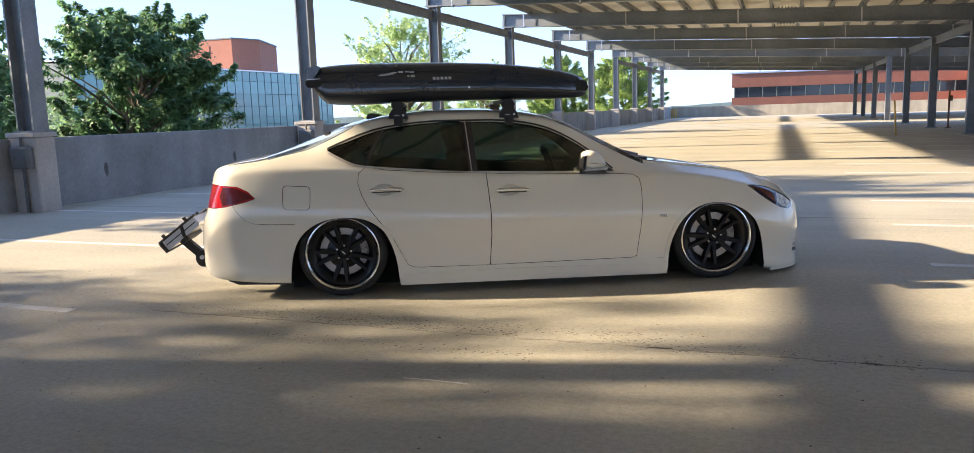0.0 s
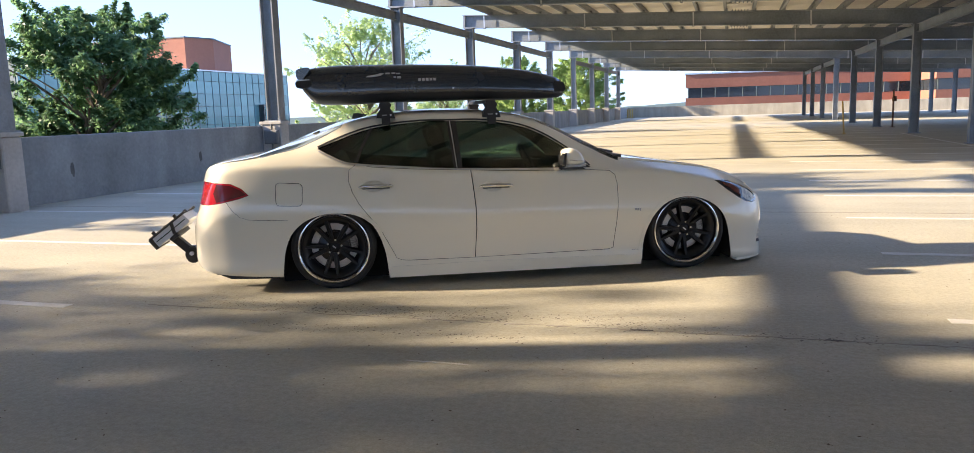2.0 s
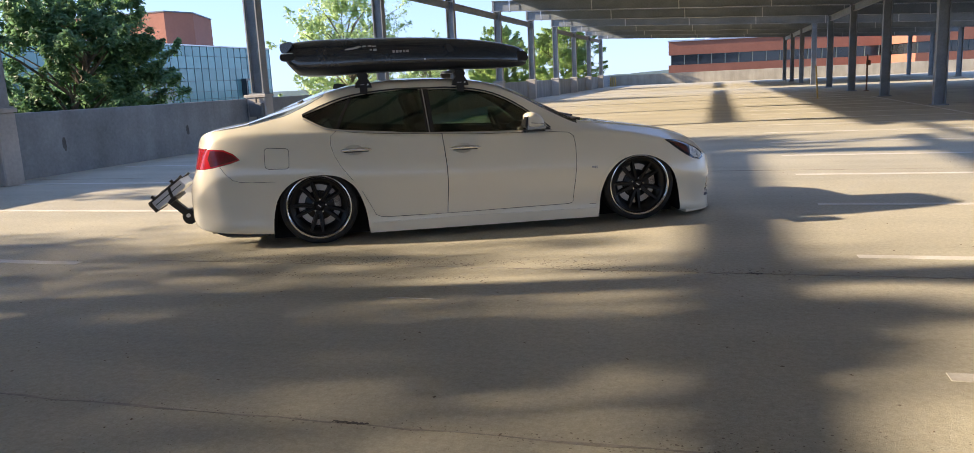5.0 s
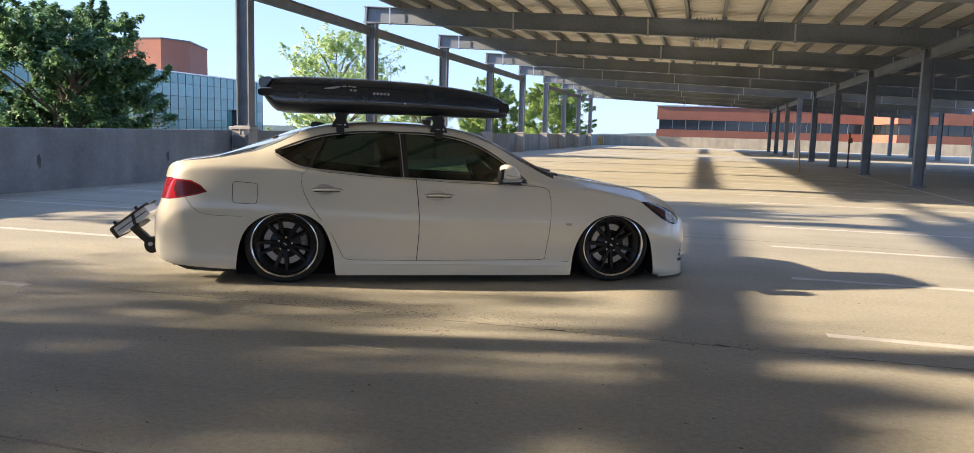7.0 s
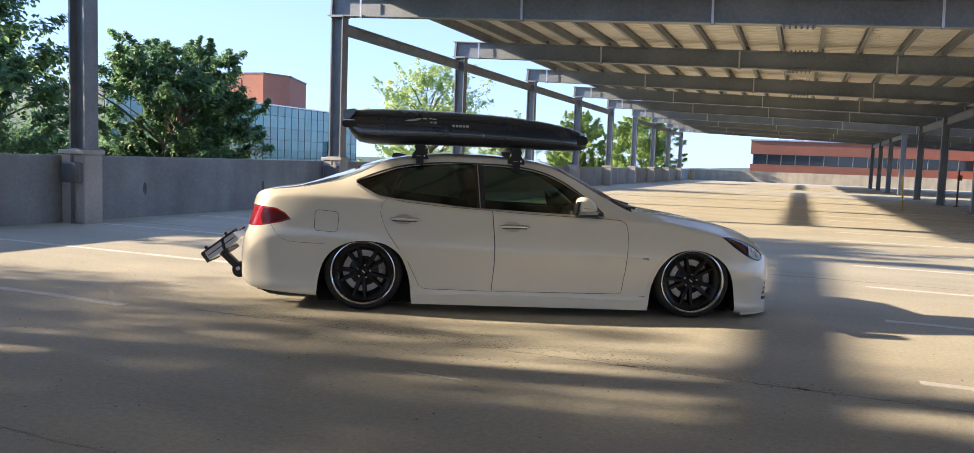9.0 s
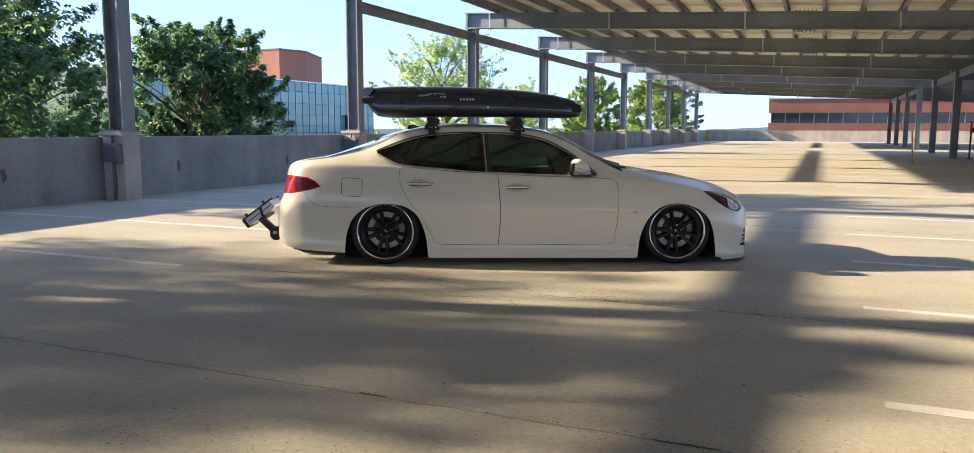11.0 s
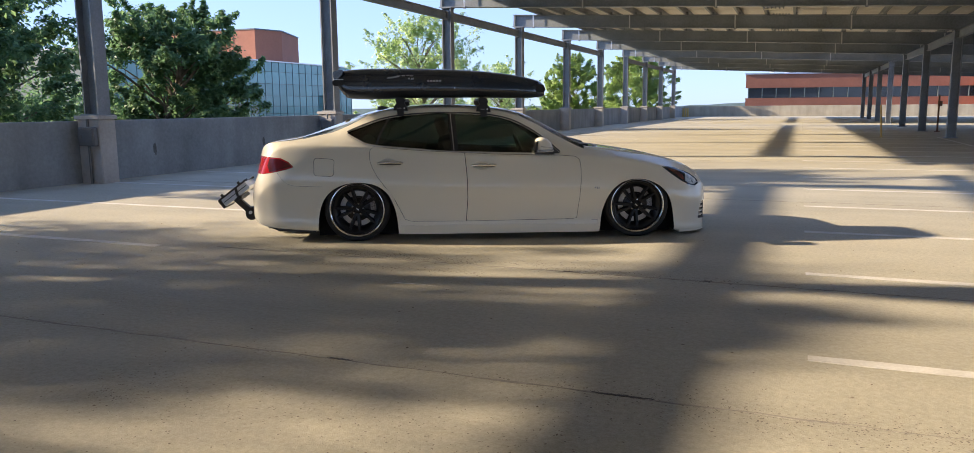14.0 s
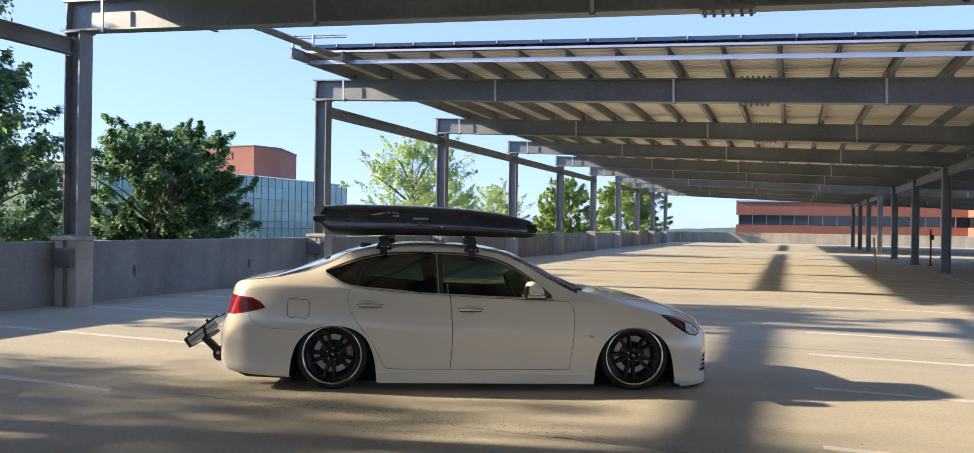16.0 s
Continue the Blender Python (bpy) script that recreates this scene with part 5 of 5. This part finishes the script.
    for a, b in ((-0.43, 0.46), (2.48, 3.32)):
        for sg in BOTH:
            part("wheel_liner", Solid().prism([(a, 0.03), (b, 0.03), (b, 0.30), (b - 0.10, 0.55), ((a + b) / 2, 0.64), (a + 0.10, 0.55), (a, 0.30)], *sorted((sg * 0.575, sg * 0.60))), M_WELL, car, "black wheel-arch liner")
    part("underbody", Solid().box(-0.9, 3.3, -0.55, 0.55, 0.125, 0.20), M_WELL, car)
    part("exhaust_pipe", Solid().tube((-0.98, -0.50, 0.13), (-0.5, -0.50, 0.14), 0.035, n=14), M_CALIPER, car)
    part("rear_valance", Solid().prism([(-0.90, 0.135), (-0.82, 0.10), (-0.45, 0.085), (-0.42, 0.12), (-0.85, 0.145)], -0.74, 0.74), M_BLACK_TRIM, car)
    part("antenna_fin", Solid().prism([(0.16, 1.32), (0.33, 1.352), (0.30, 1.362), (0.22, 1.378), (0.18, 1.374)], -0.02, 0.02), M_BLACK_TRIM, car)
    cowl = Solid()
    cowl.prism([(2.33, -0.60), (2.42, -0.62), (2.45, 0.0), (2.42, 0.62), (2.33, 0.60)], 0.925, 0.962, "z")
    part("wiper_cowl", cowl, M_BLACK_TRIM, car, "black plastic wiper cowl")
    for y0, y1 in ((-0.55, 0.02), (0.0, 0.55)):
        part("wiper", Solid().tube((2.36, y0, 0.985), (2.33, y1, 1.0), 0.009, n=6), M_BLACK_TRIM, car)
    cabin(car)
    for x, y, turn in ((0.0, -1, 0), (2.9, -1, 0), (0.0, 1, 180), (2.9, 1, 180)):
        wheel(car, x, y, turn)
    return car


def finish(me):
    me.polygons.foreach_set("use_smooth", [True] * len(me.polygons))
    me.set_sharp_from_angle(angle=radians(28))


def dress_door(door, name, sg):
    """A handle over a recessed cup."""
    a, b, z = (0.215, 0.487, 0.803) if name == "rear_door" else (1.165, 1.437, 0.768)
    y0 = HALF((a + b) / 2) - 0.038
    bar, n = Solid(), 12
    rings = []
    for i in range(15):
        f = i / 14
        hh = 0.014 * (1 - abs(2 * f - 1) ** 5) ** 0.5 + 0.002
        out = y0 + 0.022 + 0.008 * math.sin(math.pi * f)
        rings += [(a + (b - a) * f, sg * (out + 0.013 * math.cos(2 * math.pi * j / n)), z + 0.006 * math.sin(math.pi * f) + hh * math.sin(2 * math.pi * j / n)) for j in range(n)]
    bar.add(rings, [(i * n + j, i * n + (j + 1) % n, (i + 1) * n + (j + 1) % n, (i + 1) * n + j) for i in range(14) for j in range(n)] + [tuple(range(n)), tuple(range(14 * n, 15 * n))])
    part("handle", bar, M_HANDLE, door, "chrome handle", 60)
    # black bar added to darken the handle's underside, as shade would
    part("handle_grip", Solid().box(a + 0.03, b - 0.03, *sorted((sg * (y0 + 0.008), sg * (y0 + 0.030))), z - 0.018, z - 0.007), M_BLACK_TRIM, door, "dark bar standing in for the shade under the handle")
    part("handle_foot", Solid().box(a + 0.01, a + 0.05, *sorted((sg * (y0 - 0.03), sg * (y0 + 0.02))), z - 0.006, z + 0.008), M_HANDLE, door)
    part("handle_foot", Solid().box(b - 0.05, b - 0.01, *sorted((sg * (y0 - 0.03), sg * (y0 + 0.02))), z - 0.006, z + 0.008), M_HANDLE, door)


def cabin(car):
    def seat(x, y, wide, recl):
        s = Solid()
        s.box(x - 0.05, x + 0.48, y - wide / 2, y + wide / 2, 0.36, 0.56, cut=0.05)
        m = pose(x - 0.02, y, 0.50, 0, -recl, 0)
        s.box(-0.09, 0.09, -wide / 2, wide / 2, 0.0, 0.58, m, cut=0.05)
        st = part("seat", s, M_SEAT, car, "black leather seat")
        for yy in ((0.0,) if wide < 0.8 else (-0.38, 0.38)):
            part("headrest", Solid().box(-0.05, 0.06, yy - 0.13, yy + 0.13, 0.60, 0.80, m, cut=0.045), M_SEAT, st)
    for y in (-0.37, 0.37):
        seat(1.12, y, 0.50, 20)
    seat(0.22, 0.0, 1.25, 24)
    part("dashboard", Solid().prism([(1.98, 0.55), (2.36, 0.55), (2.34, 0.88), (2.05, 0.90), (1.96, 0.84)], -0.74, 0.74), M_CABIN, car)
    part("parcel_shelf", Solid().box(-0.48, 0.05, -0.62, 0.62, 0.90, 0.94), M_CABIN, car)
    rim = Solid()
    m = pose(1.80, 0.37, 0.86, 0, 0, 90) @ pose(0, 0, 0, -22, 0, 0)
    rim.lathe([(0.185 + 0.016 * math.cos(k * math.pi / 4), 0.016 * math.sin(k * math.pi / 4)) for k in range(8)], 28, m)
    rim.box(-0.18, 0.18, -0.012, 0.012, -0.025, 0.025, m)
    part("steering_wheel", rim, M_SEAT, car, smooth=50)


def wheel(car, x, side, turn):
    """A black multi-spoke wheel with a polished lip, tucked under the arch with some camber."""
    hub = new("wheel")
    hub.parent = car
    hub.matrix_basis = pose(x, side * 0.768, 0.333, 0, 0, turn) @ pose(0, 0, 0, 2.2, 9, 0)
    tagged(hub, "black wheel with a polished lip and low tyre")
    part("tyre", Solid().lathe([(0.268, -0.098), (0.283, -0.110), (0.302, -0.115), (0.322, -0.105), (0.333, -0.085), (0.336, -0.03), (0.336, 0.06), (0.331, 0.11), (0.31, 0.13), (0.262, 0.12), (0.255, 0.0)], 64), M_TYRE, hub, "", 40)
    part("lip", Solid().lathe([(0.2795, -0.117), (0.281, -0.110), (0.272, -0.104), (0.262, -0.098), (0.259, -0.098), (0.263, -0.112), (0.272, -0.119)], 72), M_CHROME, hub, "polished chrome lip", 50)
    part("barrel", Solid().lathe([(0.262, -0.102), (0.252, -0.062), (0.244, 0.11), (0.238, 0.11), (0.243, -0.062), (0.256, -0.102)], 56), M_RIM, hub, "", 50)
    part("face_ring", Solid().lathe([(0.250, -0.085), (0.250, -0.045), (0.190, -0.026), (0.190, -0.044), (0.228, -0.080)], 56), M_RIM, hub, "", 50)
    spoke = Solid()
    spoke.add([(0.045, -0.058, -0.014), (0.045, -0.058, 0.014), (0.242, -0.082, 0.009), (0.242, -0.082, -0.009), (0.045, -0.012, -0.020), (0.045, -0.012, 0.020), (0.242, -0.040, 0.021), (0.242, -0.040, -0.021)], [(0, 1, 2, 3), (7, 6, 5, 4), (0, 4, 5, 1), (1, 5, 6, 2), (2, 6, 7, 3), (3, 7, 4, 0)])
    me = spoke.mesh("spoke", M_RIM)
    for k in range(5):
        for d in (-12.8, 12.8):
            sp = part("spoke", me, None, hub)
            sp.matrix_basis = pose(0, 0, 0, 0, 90 + 72 * k + d, 0)
    part("hub_cap", Solid().lathe([(0.0005, -0.064), (0.030, -0.062), (0.036, -0.055), (0.066, -0.046), (0.095, -0.032), (0.116, -0.024), (0.116, -0.014), (0.0005, -0.014)], 32), M_RIM, hub, "", 40)
    nut = Solid().tube((0.057, -0.062, 0), (0.057, -0.030, 0), 0.0085, n=6).mesh("lug_nut", M_CHROME)
    for k in range(5):
        nt = part("lug_nut", nut, None, hub)
        nt.matrix_basis = pose(0, 0, 0, 0, 72 * k + 54, 0)
    part("centre_mark", Solid().box(-0.016, 0.016, -0.0665, -0.063, -0.004, 0.004, pose(0, 0, 0, 0, 30, 0)), M_SILVER, hub)
    part("brake_disc", Solid().lathe([(0.132, -0.008), (0.184, -0.008), (0.184, 0.018), (0.132, 0.018)], 48), M_DISC, hub, "bare steel brake disc", 40)
    part("disc_hat", Solid().lathe([(0.05, -0.012), (0.118, -0.012), (0.134, -0.004), (0.134, 0.016), (0.05, 0.016)], 40), M_RIM, hub, "black disc hat", 40)
    cal = []
    for k in range(9):
        a = radians(-28 + 7 * k)
        cal.append((0.182 * math.cos(a), 0.182 * math.sin(a)))
    for k in range(9):
        a = radians(28 - 7 * k)
        cal.append((0.105 * math.cos(a), 0.105 * math.sin(a)))
    part("caliper", Solid().prism(cal, -0.008, 0.06, "y", pose(0, 0, 0, 0, -25 if turn == 0 else 205, 0)), M_CALIPER, hub, "grey brake caliper")


the_car = build_car()


# ---- roof box, bars and hitch rack on the car ----
CAR = the_car.matrix_basis.copy()


def roof_rack():
    ob = new("roof_rack")
    ob.matrix_world = CAR
    tagged(ob, "black roof bars on clamp feet across the white car roof", "roof rack")
    for x in (0.455, 1.315):
        top = ZT(x)
        part("crossbar", Solid().box(x - 0.04, x + 0.04, -0.63, 0.63, 1.425, 1.452, cut=0.008), M_RACK, ob)
        for sg in BOTH:
            zr = 1.318 if x < 1 else 1.30
            shape = [(x - 0.075, zr + 0.012), (x + 0.075, zr + 0.006), (x + 0.066, zr + 0.045), (x + 0.038, zr + 0.088), (x + 0.05, zr + 0.115), (x + 0.03, zr + 0.140), (x - 0.04, zr + 0.140), (x - 0.052, zr + 0.118), (x - 0.038, zr + 0.088), (x - 0.066, zr + 0.05)]
            foot = part("clamp_foot", Solid().prism(shape, *sorted((sg * 0.53, sg * 0.655))), M_RACK, ob)
            part("clamp_strap", Solid().prism([(x - 0.032, zr - 0.045), (x + 0.032, zr - 0.048), (x + 0.035, zr + 0.02), (x - 0.035, zr + 0.02)], *sorted((sg * 0.600, sg * 0.668))), M_RACK, foot)
            part("lock", Solid().tube((x + 0.04, sg * 0.652, zr + 0.035), (x + 0.04, sg * 0.660, zr + 0.035), 0.008, n=10), M_SILVER, foot)
            part("foot_mark", Solid().box(x - 0.03, x + 0.01, *sorted((sg * 0.654, sg * 0.657)), zr + 0.032, zr + 0.038), M_DECAL, foot)


roof_rack()


def roof_box():
    ob = new("roof_box")
    ob.matrix_world = CAR @ pose(0.03, -0.10, 0)
    tagged(ob, "gloss black roof box with a tapered nose on roof bars", "roof box")
    top = pchip([(-0.25, 1.732), (-0.205, 1.748), (-0.1, 1.765), (0.1, 1.775), (0.56, 1.772), (1.05, 1.757), (1.5, 1.718), (1.78, 1.668), (1.92, 1.625), (1.96, 1.59)])
    low = pchip([(-0.25, 1.60), (-0.19, 1.515), (-0.12, 1.458), (0.1, 1.452), (0.5, 1.463), (1.2, 1.463), (1.6, 1.455), (1.82, 1.455), (1.93, 1.462), (1.96, 1.475)])
    half = pchip([(-0.25, 0.375), (-0.205, 0.39), (-0.1, 0.408), (0.3, 0.43), (1.0, 0.435), (1.5, 0.41), (1.78, 0.36), (1.92, 0.29), (1.96, 0.24)])

    def hull(half_name):
        sol, rings = Solid(), []
        for s in np.linspace(-0.25, 1.96, 60):
            s = float(s)
            zb, zt, w = low(s), top(s), half(s)
            seam = zb + 0.22 * (zt - zb)
            if half_name == "lid":
                pts = [(w * 0.98, seam), (w, seam + 0.03 * (zt - zb)), (w * 0.99, seam + 0.4 * (zt - seam)), (w * 0.95, seam + 0.75 * (zt - seam)), (w * 0.84, seam + 0.94 * (zt - seam)), (w * 0.45, zt - 0.004), (0, zt)]
            else:
                pts = [(w * 0.965, seam - 0.001), (w * 0.945, seam - 0.4 * (seam - zb)), (w * 0.88, zb + 0.18 * (seam - zb)), (w * 0.74, zb), (0, zb)]
            hp = spline(pts, 3)
            rings.append([(s, -a, b) for a, b in hp] + [(s, a, b) for a, b in reversed(hp[:-1])])
        m = len(rings[0])
        sol.add([p for r in rings for p in r], [(i * m + j, i * m + (j + 1) % m, (i + 1) * m + (j + 1) % m, (i + 1) * m + j) for i in range(59) for j in range(m)] + [tuple(range(m)), tuple(range(59 * m, 60 * m))])
        return sol
    part("lid", hull("lid"), M_BOX, ob, "gloss black lid", 40)
    part("base", hull("base"), M_BOX_BASE, ob, "matt black base", 40)
    part("rear_handle", Solid().box(-0.268, -0.15, -0.30, -0.20, 1.60, 1.63, cut=0.008), M_RACK, ob)
    part("lock", Solid().tube((0.99, -0.436, 1.555), (0.99, -0.428, 1.555), 0.008, n=10), M_SILVER, ob)
    part("latch", Solid().box(0.80, 1.06, -0.434, -0.42, 1.537, 1.572, cut=0.004), M_BOX_BASE, ob)
    y = -0.4345
    part("decal", Solid().prism([(0.28, 1.662), (0.30, 1.672), (0.36, 1.680), (0.40, 1.690), (0.43, 1.688), (0.40, 1.672), (0.36, 1.664), (0.32, 1.660)], y - 0.004, y + 0.02), M_DECAL, ob, "pale grey graphic")
    for a, b, z0, z1 in ((0.44, 0.475, 1.682, 1.694), (0.49, 0.52, 1.684, 1.694), (0.525, 0.56, 1.681, 1.690), (0.505, 0.525, 1.650, 1.663), (0.535, 0.565, 1.646, 1.664)):
        part("decal", Solid().box(a, b, y - 0.004, y + 0.02, z0, z1), M_DECAL, ob, "pale grey graphic")
    for k in range(5):
        a = 0.705 + 0.031 * k
        part("lettering_bar", Solid().box(a, a + 0.022, y - 0.004, y + 0.01, 1.622, 1.643), M_DECAL, ob, "grey lettering bar")
    for sg in BOTH:
        part("rear_corner", Solid().prism(spline([(-0.275, 1.722), (-0.25, 1.742), (-0.19, 1.752), (-0.165, 1.74), (-0.19, 1.695), (-0.235, 1.655), (-0.268, 1.668)], 4, True), *sorted((sg * 0.30, sg * 0.402))), M_BOX, ob, "gloss black corner guard", 35)
        part("rear_corner", Solid().prism(spline([(-0.282, 1.635), (-0.25, 1.648), (-0.17, 1.648), (-0.16, 1.61), (-0.20, 1.588), (-0.272, 1.592)], 4, True), *sorted((sg * 0.30, sg * 0.400))), M_RACK, ob, "matt black corner guard", 35)
        part("corner_strip", Solid().prism([(-0.276, 1.648), (-0.17, 1.651), (-0.17, 1.656), (-0.27, 1.656)], *sorted((sg * 0.30, sg * 0.404))), M_SILVER, ob, "bright corner strip")
        part("front_corner", Solid().prism([(1.86, 1.60), (1.945, 1.585), (1.964, 1.53), (1.945, 1.505), (1.86, 1.51)], *sorted((sg * 0.20, sg * 0.327))), M_RACK, ob)
    part("rear_handle_plate", Solid().box(-0.26, -0.24, -0.12, 0.12, 1.62, 1.68, cut=0.004), M_SILVER, ob)


roof_box()


def hitch_rack():
    """A folding bicycle carrier on the tow hitch, tipped down: arm, tray halves, clamps."""
    ob = new("hitch_rack")
    ob.matrix_world = CAR
    tagged(ob, "folded silver and black bicycle carrier on the tow hitch", "bike rack")
    part("hitch_bar", Solid().box(-1.30, -0.95, -0.03, 0.03, 0.17, 0.23), M_RACK, ob)
    part("pivot", Solid().tube((-1.27, -0.06, 0.215), (-1.27, 0.06, 0.215), 0.055, n=18), M_RACK, ob, "", 40)
    part("pivot_plate", Solid().prism([(-1.265 + 0.068 * math.cos(0.449 * k), 0.20 + 0.075 * math.sin(0.449 * k)) for k in range(14)], -0.045, 0.045), M_RACK, ob)
    part("arm", Solid().box(-0.032, 0.032, -0.035, 0.035, 0.0, 0.24, pose(-1.27, 0, 0.21, 0, -46, 0)), M_RACK, ob)
    tilt = pose(-1.425, 0.06, 0.430, 0, -37, 0)
    tray = part("tray", Solid().prism([(-0.165, -0.048), (0.165, -0.048), (0.178, -0.030), (0.172, 0.038), (-0.16, 0.038), (-0.172, -0.03)], -0.16, 0.20, "y", tilt), M_SILVER, ob, "silver alloy wheel tray")
    for yy in (-0.165, 0.205):
        part("rail", Solid().box(-0.19, 0.20, yy - 0.012, yy + 0.012, 0.036, 0.056, tilt, cut=0.006), M_RACK, tray)
        part("strap", Solid().box(-0.014, 0.014, yy - 0.008, yy + 0.008, -0.050, 0.05, tilt @ pose(0.03, 0, 0, 0, 24, 0), cut=0.004), M_RACK, tray)
        part("groove", Solid().box(-0.150, 0.160, yy - 0.004, yy + 0.006, -0.008, 0.0, tilt), M_RACK, tray)
        for a in (-0.12, 0.11):
            part("clamp_knob", Solid().tube(tilt @ Vector((a, yy, 0.05)), tilt @ Vector((a, yy, 0.082)), 0.015, n=10), M_RACK, tray)
    part("end_cap", Solid().box(-0.200, -0.166, -0.175, 0.215, -0.056, 0.052, tilt, cut=0.012), M_RACK, tray)
    part("cross_beam", Solid().box(-0.04, 0.04, -0.18, 0.22, -0.082, -0.046, tilt, cut=0.01), M_RACK, ob)
    part("knob", Solid().tube((-1.27, -0.085, 0.215), (-1.27, -0.06, 0.215), 0.018, n=12), M_SILVER, ob)


hitch_rack()
